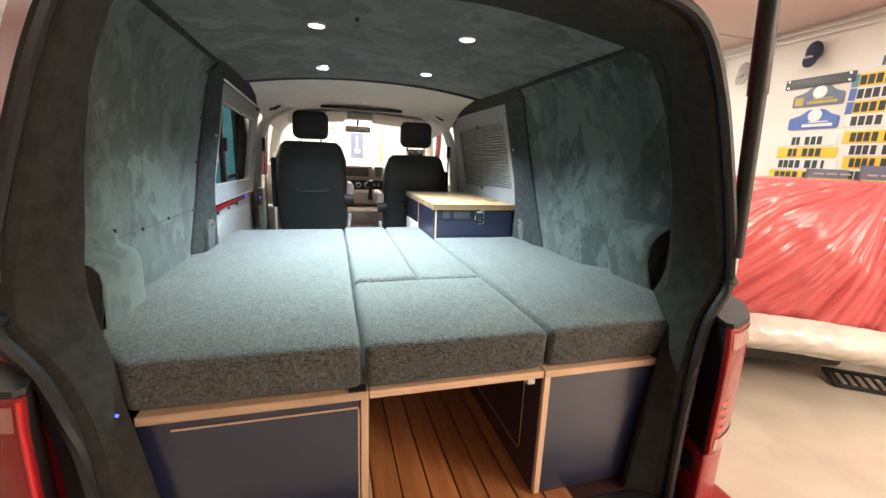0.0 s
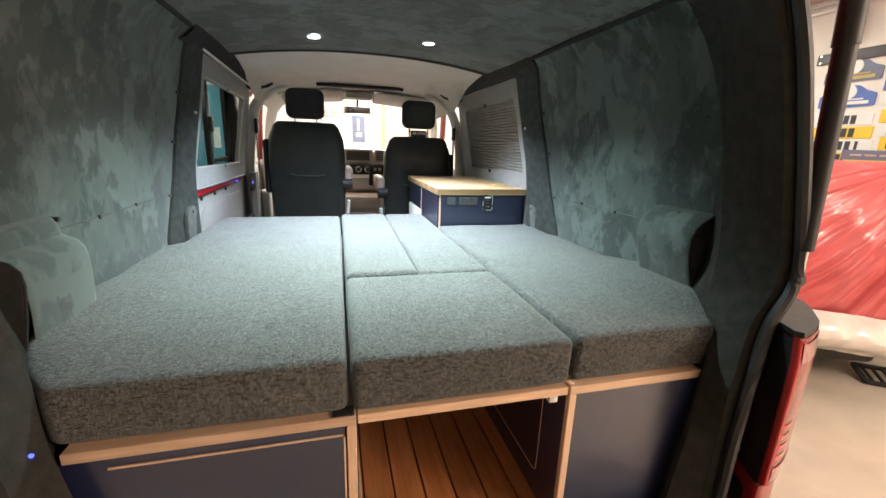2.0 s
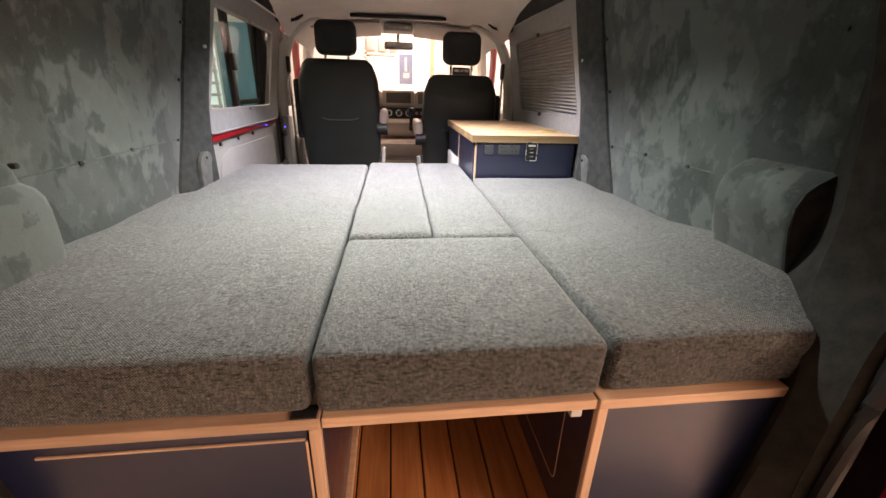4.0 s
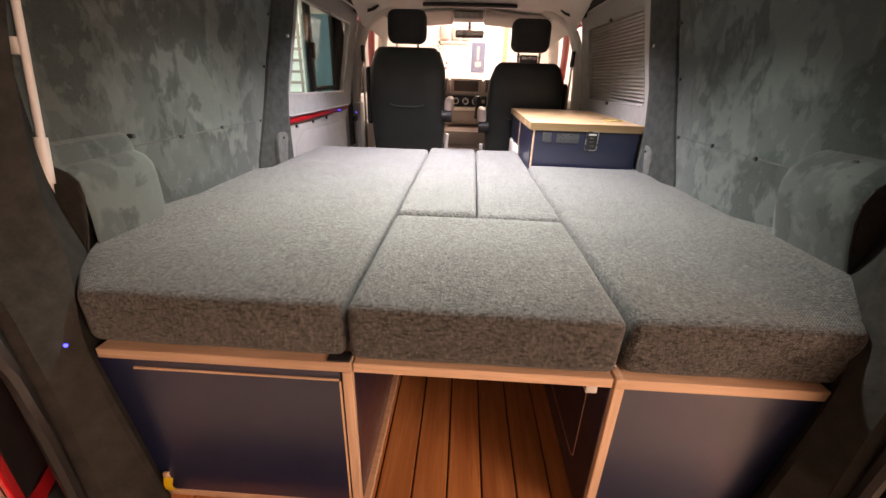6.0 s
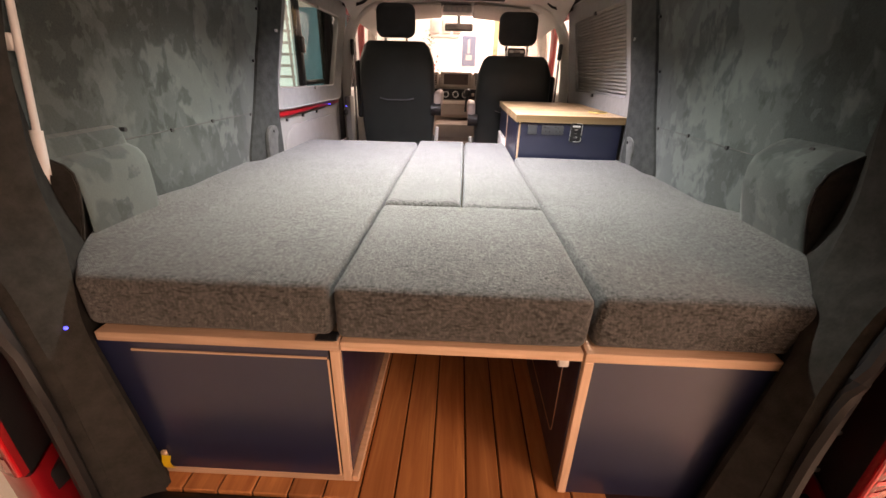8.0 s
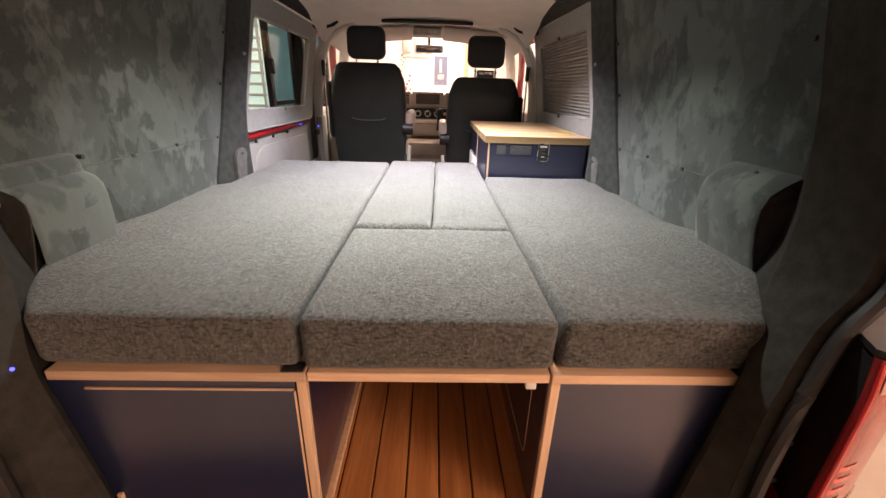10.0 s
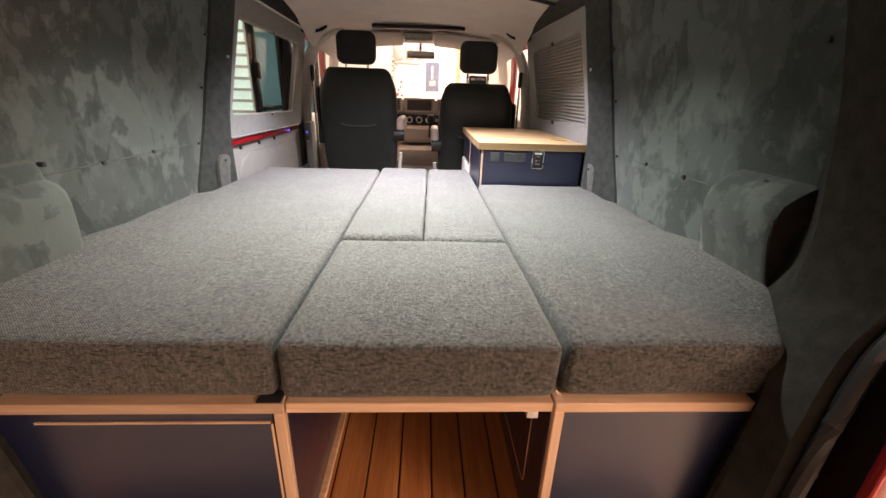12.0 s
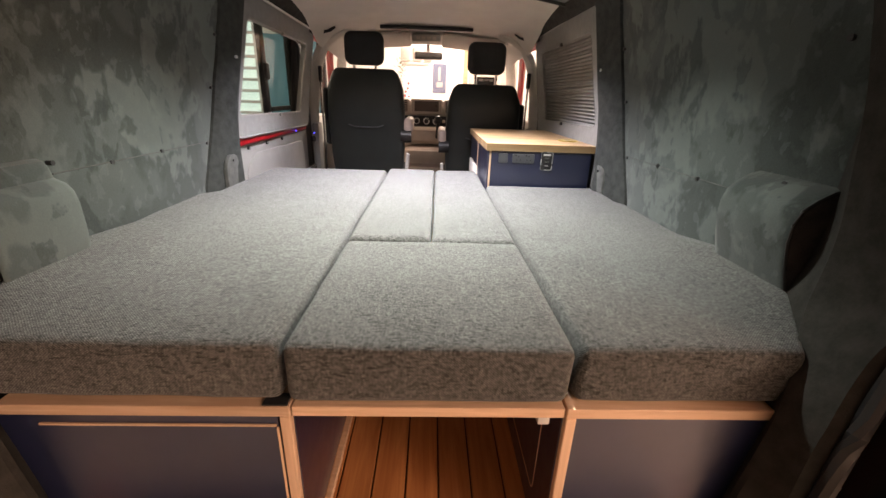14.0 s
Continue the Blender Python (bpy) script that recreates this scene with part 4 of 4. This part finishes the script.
# cab posts, windscreen and mirror
for s in (-1, 1):
    part("cab_post", tube(smooth_line([(s * 0.80, 2.50, 0.75), (s * 0.79, 2.49, 1.30), (s * 0.765, 2.48, 1.55), (s * 0.70, 2.50, 1.76), (s * 0.60, 2.52, 1.86), (s * 0.50, 2.54, 1.90)], 5), 0.05, 10, flat=0.6), CREAM, van, "cream cab post")
    part("belt_guide", box(s * 0.695, s * 0.72, 2.44, 2.475, 1.56, 1.66, 0.008), BLACK, van, "black seat belt guide")
    part("seat_belt", box(s * 0.705, s * 0.71, 2.435, 2.475, 0.9, 1.57), BLACK, van, "black seat belt")
    part("windscreen_post", tube(smooth_line([(s * 0.80, 3.55, 1.30), (s * 0.72, 3.2, 1.62), (s * 0.63, 2.88, 1.85)], 5), 0.04, 10), CREAM, van, "cream windscreen post")
    part("post_trim", box(s * 0.715, s * 0.76, 2.34, 2.44, 0.95, 1.30, 0.012), CREAM_METAL, van, "pale lower post trim")
part("windscreen", slab([(-0.78, 0), (0.78, 0), (0.64, 1), (-0.64, 1)], lambda u, v: (u, 3.60 - 0.68 * v, 1.34 + 0.52 * v), Vector((0, 0.004, 0.004))), GLASS, van, "clear windscreen").visible_shadow = False
part("bonnet", box(-0.85, 0.85, 3.62, 4.3, 0.5, 1.22, 0.12, 4), RED, van, "red bonnet")
part("bulkhead", box(-0.85, 0.85, 3.45, 3.62, 0.4, 1.30), BLACK, van)
mir = part("mirror", box(-0.10, 0.125, 3.03, 3.065, 1.765, 1.822, 0.014, 3), BLACK, van, "interior mirror")
part("mirror_glass", box(-0.088, 0.113, 3.027, 3.031, 1.773, 1.814), MIRROR, mir, "mirror glass")
part("mirror_stem", cyl((0.01, 3.06, 1.83), (0.01, 3.0, 1.88), 0.012, n=10), BLACK, mir)

# dashboard
dash = thing("dashboard", (0, 3.2, 1.2), "brown-grey dashboard with screen and vents, paled to look lit", "dashboard")
prof = [(3.04, 0.80), (3.02, 1.0), (2.99, 1.25), (3.02, 1.33), (3.04, 1.45), (3.10, 1.475), (3.30, 1.46), (3.46, 1.39), (3.46, 0.80)]
part("dash_body", loft([[Vector((x, y + 0.05 * (abs(x) / 0.78) ** 2, z)) for y, z in prof] for x in np.linspace(-0.78, 0.78, 13)], True, True), DASHGREY, dash)
bez = part("screen_bezel", box(-0.125, 0.135, 2.995, 3.05, 1.352, 1.470, 0.012), DASHGREY, dash, "pale screen surround")
part("screen", box(-0.095, 0.105, 2.990, 3.0, 1.372, 1.452, 0.004), SCREEN, bez, "dark screen, its brownish reflection put into the colour")
for x in (-0.112, 0.120):
    for k in range(4):
        part("key", box(x - 0.006, x + 0.006, 2.990, 2.997, 1.374 + 0.02 * k, 1.386 + 0.02 * k, 0.002, 1), TAN, bez)
for x0 in (-0.225, 0.150):
    v = part("air_vent", ring_plate(rounded([(x0, 1.355), (x0 + 0.085, 1.355), (x0 + 0.085, 1.466), (x0, 1.466)], 0.01), rounded([(x0 + 0.012, 1.367), (x0 + 0.073, 1.367), (x0 + 0.073, 1.454), (x0 + 0.012, 1.454)], 0.006), lambda u, w: (u, 2.992, w), (0, 0.05, 0)), DASHGREY, dash, "pale vent surround")
    part("vent_back", box(x0 + 0.010, x0 + 0.075, 3.012, 3.05, 1.365, 1.456), BLACK, v)
    for k in range(5):
        part("vent_slat", box(x0 + 0.012, x0 + 0.073, 2.996, 3.012, 1.374 + 0.0165 * k, 1.380 + 0.0165 * k, 0.002, 1), TAN, v)
part("control_panel", box(-0.225, 0.235, 2.982, 3.02, 1.255, 1.338, 0.010), BLACK, dash, "dark heater control strip")
for x in (-0.075, 0.005, 0.085):
    k = part("knob", cyl((x, 2.955, 1.297), (x, 2.984, 1.297), 0.025, 0.028, n=22), CHROME, dash, "silver heater knob")
    part("knob_face", cyl((x, 2.951, 1.297), (x, 2.957, 1.297), 0.017, n=18), BLACK, k)
for x in (-0.18, -0.145, 0.15, 0.19):
    part("button", box(x - 0.012, x + 0.012, 2.977, 2.984, 1.285, 1.310, 0.003), TAN, dash)
part("lower_panel", box(-0.20, 0.21, 2.90, 3.0, 1.12, 1.25, 0.03, 3), DASHGREY, dash, "pale panel below the heater controls")
part("pocket_rim", tube([(u, 2.897, v) for u, v in rounded([(-0.15, 1.145), (0.10, 1.145), (0.10, 1.225), (-0.15, 1.225)], 0.02, 5)], 0.004, 6, True), TAN, dash)
part("centre_console", box(-0.17, 0.20, 2.78, 3.04, 0.66, 1.10, 0.045, 3), TAN, dash, "brown centre console")
part("console_lid", box(-0.15, 0.18, 2.765, 2.80, 0.98, 1.085, 0.012), DASHGREY, dash)
part("console_tray", box(-0.13, 0.14, 2.762, 2.79, 0.80, 0.95, 0.014), DASHGREY, dash)
part("tray_pull", box(-0.05, 0.06, 2.755, 2.765, 0.90, 0.92, 0.004), BLACK, dash)
gear = part("gear_lever", cyl((0.10, 2.84, 1.18), (0.10, 2.80, 1.30), 0.020, 0.012, n=14), BLACK, dash)
part("gear_knob", box(0.075, 0.125, 2.775, 2.825, 1.29, 1.35, 0.018, 3), BLACK, gear)
w = thing("steering_wheel", (0.42, 2.9, 1.36), "black steering wheel behind the driver's seat", "steering wheel")
W = Matrix.Translation((0.42, 2.92, 1.36)) @ Matrix.Rotation(radians(-62), 4, "X")
part("rim", tube([W @ Vector((0.185 * math.cos(a), 0.185 * math.sin(a), 0)) for a in np.linspace(0, math.tau, 33)[:-1]], 0.015, 8, True), BLACK, w)
part("hub", box(-0.06, 0.06, -0.06, 0.06, -0.04, 0.01, 0.02, m=W), BLACK, w)
for a in (0, 180, 270):
    part("spoke", box(0.04, 0.18, -0.018, 0.018, -0.01, 0.006, 0.004, m=W @ Matrix.Rotation(radians(a), 4, "Z")), CHROME, w)


def cab_seat(cx, y, z_top, head_gap, label, arm_side):
    """A cab seat seen from behind: curved back, headrest on two posts, armrest."""
    t = thing("cab_seat", (cx, y + 0.25, FZ - 0.1), label, "seat", "cab seats")
    rings = []
    for k, z in enumerate(np.linspace(z_top - 0.66, z_top, 16)):
        u = (z - (z_top - 0.66)) / 0.66
        hw = 0.225 + 0.018 * math.sin(u * 3.0) - 0.018 * max(0, u - 0.88) / 0.12
        lean = -0.06 * u + 0.06
        rr = []
        for a in np.linspace(0, math.tau, 29)[:-1]:
            ca, sa = math.cos(a), math.sin(a)
            e = 0.42
            rr.append(Vector((cx + hw * math.copysign(abs(ca) ** e, ca), y + 0.075 + lean + (0.065 - 0.03 * max(0, u - 0.85) / 0.15) * math.copysign(abs(sa) ** e, sa), z + (-0.035 * abs(ca) ** 9 * max(0, u - 0.8) / 0.2))))
        rings.append(rr)
    rings.append([Vector((cx + (p.x - cx) * 0.93, y + 0.075 + (p.y - y - 0.075) * 0.6, p.z + 0.014)) for p in rings[-1]])
    part("backrest", loft(rings, True, True), LEATHER, t)
    part("pocket_seam", tube(smooth_line([(cx - 0.11, y + 0.035, z_top - 0.315), (cx - 0.06, y + 0.03, z_top - 0.327), (cx + 0.06, y + 0.03, z_top - 0.327), (cx + 0.11, y + 0.035, z_top - 0.315)], 4), 0.004, 6), GREYPLATE, t, "pocket seam")
    part("seat_base", box(cx - 0.24, cx + 0.24, y + 0.05, y + 0.55, 0.85, 1.02, 0.05, 3), SEATCLOTH, t)
    part("pedestal", box(cx - 0.20, cx + 0.20, y + 0.10, y + 0.5, 0.54, 0.86, 0.02), BLACK, t)
    zb = z_top + head_gap
    hr = part("headrest", box(cx - 0.118, cx + 0.118, y + 0.01, y + 0.115, zb, zb + 0.185, 0.045, 4), SEATCLOTH, t)
    for dx in (-0.065, 0.065):
        part("post", cyl((cx + dx, y + 0.06, z_top - 0.03), (cx + dx, y + 0.06, zb + 0.02), 0.0075, n=10), CHROME, hr)
    if head_gap > 0.05:
        part("headrest_bracket", box(cx - 0.055, cx + 0.055, y + 0.045, y + 0.075, z_top + 0.01, zb - 0.012, 0.008), BLACK, hr, "grey headrest bracket")
        part("bracket_bar", box(cx - 0.045, cx + 0.045, y + 0.04, y + 0.047, z_top + 0.032, z_top + 0.046), CHROME, hr)
    arm = part("armrest", box(cx + arm_side * 0.235, cx + arm_side * 0.29, y + 0.05, y + 0.38, z_top - 0.37, z_top - 0.27, 0.022, 3), TAN, t, "brown folding armrest")
    part("arm_hinge", cyl((cx + arm_side * 0.22, y + 0.07, z_top - 0.38), (cx + arm_side * 0.285, y + 0.07, z_top - 0.38), 0.04, n=18), BLACK, arm)
    part("side_bolster", box(cx - arm_side * 0.235, cx - arm_side * 0.275, y + 0.09, y + 0.17, z_top - 0.45, z_top - 0.10, 0.018, 3), SEATCLOTH, t)
    part("buckle", cyl((cx + arm_side * 0.25, y + 0.14, z_top - 0.62), (cx + arm_side * 0.26, y + 0.12, z_top - 0.50), 0.012, n=10), CREAM, t, "pale belt buckle stem")


cab_seat(-0.365, 2.12, 1.626, 0.031, "black leatherette passenger seat seen from behind", 1)
cab_seat(0.385, 2.17, 1.560, 0.070, "black driver's seat with raised headrest", -1)
part("step_panel", box(-0.76, -0.66, 2.50, 2.62, 0.70, 1.16, 0.03, 3), CREAM, van, "pale panel beside the seat")

# ---- camper fittings ----
for k, (x, y) in enumerate(DOWNLIGHTS):
    z = roof_z(x)
    t = thing("downlight", (x, y, z), "small round white downlight in the dark ceiling", "lamp", "ceiling downlights")
    part("rim", tube([(x + 0.027 * math.cos(a), y + 0.027 * math.sin(a), z - 0.004) for a in np.linspace(0, math.tau, 25)[:-1]], 0.004, 6, True), WHITE, t)
    part("lens", cyl((x, y, z - 0.006), (x, y, z + 0.004), 0.023, n=24), LENS, t, "glowing lens")
t = thing("ceiling_sensor", (-0.148, 0.60, 1.985), "tiny dark button in the ceiling", "button")
part("button", cyl((-0.148, 0.60, 1.972), (-0.148, 0.60, 1.99), 0.006, n=12), BLACK, t)

PT = 1.022  # top of the ply
# cabinet with drop door
cab = thing("storage_cabinet", (-0.4, 0.4, FZ), "navy ply cabinet with a light edge and drop door", "cabinet", "bed base cabinets")
part("top_panel", box(-0.632, -0.168, 0.0, 1.55, PT - 0.020, PT, 0.0015, 1), PLY, cab, "birch ply top")
part("side_panel", box(-0.186, -0.168, 0.0, 1.55, FZ + 0.002, PT - 0.0205, 0.0015, 1), PLY_V, cab, "birch ply upright")
part("side_face", box(-0.1675, -0.1655, 0.012, 1.55, FZ + 0.024, PT - 0.021), NAVY, cab, "navy laminate face")
part("bottom_panel", box(-0.592, -0.1865, 0.0, 1.55, FZ + 0.002, FZ + 0.020, 0.0015, 1), PLY, cab, "birch ply base edge")
part("floor_lip", box(-0.1675, -0.152, 0.0, 1.55, FZ + 0.002, FZ + 0.018, 0.002, 1), PLY, cab, "light timber strip along the floor")
part("face_frame", slab([(-0.655, PT - 0.0205), (-0.19, PT - 0.0205), (-0.19, FZ + 0.02), (-0.645, FZ + 0.02)], lambda u, v: (u, 0.0030, v), Vector((0, 0.012, 0))), NAVY, cab)
door = part("drop_door", slab(rounded([(-0.573, 0.982), (-0.1925, 0.982), (-0.1925, FZ + 0.021), (-0.573, FZ + 0.021)], 0.008, 3), lambda u, v: (u, 0.0005, v), Vector((0, 0.0022, 0))), NAVY, cab, "navy drop door")
part("door_edge", box(-0.571, -0.1925, -0.0006, 0.0025, 0.9822, 0.9858), PLY, door, "light ply edge")
part("door_edge", box(-0.1922, -0.1890, -0.0006, 0.0025, FZ + 0.022, 0.98), PLY_V, door, "light ply edge")
part("strap_slot", box(-0.212, -0.172, 0.003, 0.03, PT + 0.0005, PT + 0.0035), BLACK, cab, "black felt pad")
tab = thing("pull_tab", (-0.565, 0, FZ), "yellow webbing pull tab on the cabinet door", "tab")
part("webbing", loft([[Vector((x, -0.004 - 0.014 * math.sin(k * 0.7), FZ + 0.022 + 0.011 * k)) for x in (-0.577 + 0.003 * math.sin(k), -0.555 + 0.004 * math.sin(k * 1.3))] for k in range(5)]), YELLOW, tab)
part("stem", box(-0.582, -0.570, -0.008, 0.0, FZ + 0.045, FZ + 0.075, 0.002, 1), PLY_V, tab, "small timber peg")

cab = thing("storage_cabinet", (0.46, 0.4, FZ), "navy ply cabinet with a plain end panel", "cabinet", "bed base cabinets")
part("top_panel", box(0.288, 0.643, 0.0, 1.26, PT - 0.020, PT, 0.0015, 1), PLY, cab, "birch ply top")
part("side_panel", box(0.288, 0.306, 0.0, 1.26, FZ + 0.002, PT - 0.0205, 0.0015, 1), PLY_V, cab, "birch ply upright")
part("side_face", box(0.2855, 0.2875, 0.012, 1.26, FZ + 0.004, PT - 0.021), NAVY, cab, "navy laminate face")
part("end_panel", slab([(0.3065, PT - 0.0205), (0.66, PT - 0.0205), (0.65, FZ + 0.002), (0.3065, FZ + 0.002)], lambda u, v: (u, 0.003, v), Vector((0, 0.012, 0))), NAVY, cab, "navy end panel")
edge = rounded([(0.10, FZ + 0.07), (0.10, PT - 0.05), (0.75, PT - 0.05), (0.75, FZ + 0.07)], 0.02, 4)
part("door_outline", tube([(0.2853, u, v) for u, v in edge], 0.0011, 6, True), PLY, cab, "light ply edge of the side door")

bd = thing("centre_board", (0.06, 0.2, PT), "birch ply board bridging the two cabinets", "board")
part("board", box(-0.1655, 0.2845, 0.002, 0.51, PT - 0.020, PT - 0.0005, 0.0015, 1), PLY, bd)
part("catch", box(0.242, 0.262, 0.004, 0.03, PT - 0.036, PT - 0.0205, 0.002), CREAM, bd, "small pale catch")
board2 = thing("centre_board", (0.06, 1.0, PT), "birch ply board bridging the two cabinets", "board")
part("board", box(-0.1655, 0.2845, 0.512, 1.62, PT - 0.020, PT - 0.0005, 0.0015, 1), PLY, board2)


def cushion(outline, z0, z1, label, r=0.018):
    """A foam cushion in tweed: softly rounded edges and a slight crown."""
    bm = slab(outline, lambda u, v: (u, v, z0), Vector((0, 0, z1 - z0)), r, 4)
    for axis in (0, 1):
        for k in range(-16, 34):
            co, no = [0.0] * 3, [0.0] * 3
            co[axis], no[axis] = k * 0.05 + 0.013, 1.0
            bmesh.ops.bisect_plane(bm, geom=bm.verts[:] + bm.edges[:] + bm.faces[:], plane_co=co, plane_no=no)
    for v in bm.verts:
        if v.co.z > z1 - 0.04:
            # the outer edge is pushed up against the wall covers
            out = max(0.0, min(1.0, (abs(v.co.x) - 0.64) / 0.11)) * max(0.0, min(1.0, (v.co.y - 0.05) / 0.10)) * max(0.0, min(1.0, (0.62 - v.co.y) / 0.2))
            v.co.z += out * (0.033 if v.co.x > 0 else 0.014) + 0.0025 * noise.noise(v.co * 5)
        v.co += Vector((noise.noise(v.co * 9), noise.noise(v.co * 9 + Vector((5, 0, 0))), 0)) * 0.003
    return solo("cushion", bm, TWEED, label, "cushion", "bed cushions")


CT = 1.132
cushion([(-0.645, 0.012), (-0.1825, 0.012), (-0.1725, 1.58), (-0.75, 1.57), (-0.765, 1.03), (-0.812, 0.97), (-0.812, 0.45), (-0.80, 0.32), (-0.765, 0.19), (-0.71, 0.09)], PT + 0.001, CT, "long grey tweed bed cushion against the wall")
cushion([(0.3015, 0.010), (0.674, 0.012), (0.722, 0.09), (0.775, 0.19), (0.80, 0.32), (0.812, 0.45), (0.812, 0.97), (0.79, 1.02), (0.79, 1.262), (0.2985, 1.262)], PT + 0.001, CT, "long grey tweed bed cushion beside the kitchen unit")
cushion([(-0.1745, 0.006), (0.2925, 0.006), (0.2925, 0.508), (-0.1705, 0.508)], PT + 0.001, CT, "square grey tweed cushion in the middle of the bed")
cushion([(-0.170, 0.516), (0.0555, 0.516), (0.0715, 1.61), (-0.165, 1.61)], PT + 0.001, CT + 0.004, "narrow grey tweed cushion in the middle of the bed")
cushion([(0.060, 0.514), (0.2925, 0.514), (0.2925, 1.63), (0.076, 1.62)], PT + 0.001, CT, "narrow grey tweed cushion in the middle of the bed")

# kitchen unit
KT = 1.314
unit = thing("kitchen_unit", (0.55, 1.7, FZ), "navy ply kitchen unit with sockets and light edges", "cabinet")
part("end_panel", box(0.318, 0.765, 1.278, 1.294, FZ, KT - 0.034, 0.0015, 1), NAVY, unit, "navy end panel")
part("front_edge", box(0.3115, 0.3175, 1.279, 1.295, FZ, KT - 0.034, 0.0015, 1), PLY_V, unit, "light ply edge")
part("front_door", box(0.306, 0.318, 1.297, 1.70, FZ + 0.06, KT - 0.036, 0.0015, 1), NAVY, unit, "navy cupboard door")
part("front_edge", box(0.304, 0.318, 1.704, 1.712, FZ, KT - 0.034, 0.0015, 1), PLY_V, unit, "light ply edge")
part("front_door", box(0.304, 0.318, 1.718, 2.09, 1.145, KT - 0.036, 0.0015, 1), NAVY, unit, "navy flap")
part("fridge_front", box(0.298, 0.318, 1.718, 2.09, FZ + 0.06, 1.137, 0.006), WHITE, unit, "pale grey drawer front")
part("back_panel", box(0.318, 0.765, 2.085, 2.10, FZ, KT - 0.034), NAVY, unit)
sock = part("socket_plate", box(0.412, 0.508, 1.268, 1.279, 1.232, 1.272, 0.003), GREYPLATE, unit, "grey double socket")
for x in (0.437, 0.483):
    for dx, z in ((0.0, 1.261), (-0.008, 1.246), (0.008, 1.246)):
        part("socket_hole", box(x + dx - 0.0022, x + dx + 0.0022, 1.2665, 1.2685, z - 0.0025, z + 0.0025), BLACK, sock)
    part("socket_switch", box(x - 0.016, x - 0.008, 1.2655, 1.2685, 1.262, 1.268, 0.001, 1), BLACK, sock)
part("switch_plate", box(0.350, 0.390, 1.269, 1.279, 1.232, 1.272, 0.003), GREYPLATE, unit, "grey switch plate")
usb = part("charger_panel", box(0.538, 0.588, 1.268, 1.279, 1.205, 1.283, 0.004), BLACK, unit, "black charging panel")
part("charger_frame", tube([(u, 1.267, v) for u, v in rounded([(0.538, 1.205), (0.588, 1.205), (0.588, 1.283), (0.538, 1.283)], 0.008, 4)], 0.002, 6, True), CHROME, usb, "bright metal frame")
for z in (1.222, 1.238, 1.254):
    part("port", box(0.554, 0.572, 1.2655, 1.269, z, z + 0.006, 0.0008, 1), CHROME, usb)
part("charger_display", box(0.547, 0.579, 1.2655, 1.269, 1.267, 1.275), WHITE, usb)
top = thing("worktop", (0.55, 1.7, KT), "beech block worktop with a round filler cap", "worktop")
for k in range(11):
    y0 = 1.266 + 0.0768 * k
    part("stave", box(0.294, 0.79, y0, y0 + 0.0764, KT - 0.032, KT, 0.0012, 1), BLOCK, top)
t = thing("filler_cap", (0.71, 1.47, KT), "flat round dark bronze cap let into the worktop", "cap")
part("disc", cyl((0.71, 1.47, KT - 0.002), (0.71, 1.47, KT + 0.003), 0.042, n=28), BRONZE, t)
part("rim", tube([(0.71 + 0.042 * math.cos(a), 1.47 + 0.042 * math.sin(a), KT + 0.002) for a in np.linspace(0, math.tau, 29)[:-1]], 0.003, 6, True), GOLD, t, "thin bright rim")

# ---- floor planks ----
deck = thing("plank_floor", (0, 0.8, FZ), "oiled oak floor planks with dark joints", "floor", kind="structure")
for k in range(-6, 7):
    x0 = -0.146 + 0.0775 * k
    bm = box(x0 + 0.0018, x0 + 0.0757, -0.036, 1.9, FZ - 0.014, FZ, 0.002, 1)
    part("plank", bm, OAK, deck)

part("joint_bed", box(-0.60, 0.86, -0.034, 1.9, FZ - 0.0155, FZ - 0.006), JOINT, deck, "dark red-brown caulk between the planks")

# thin white pole standing behind the rear pillar
t = thing("white_pole", (-0.762, 0.13, 1.14), "thin white pole with a sleeve behind the rear pillar", "pole")
part("rod", cyl((-0.790, 0.145, 1.135), (-0.772, 0.245, 1.80), 0.0065, n=12), WHITE, t)
part("sleeve", cyl((-0.7865, 0.1655, 1.275), (-0.784, 0.178, 1.36), 0.0105, n=14), WHITE, t, "white plastic sleeve")
part("clip", box(-0.80, -0.784, 0.192, 0.207, 1.50, 1.53, 0.003), WHITE, t)
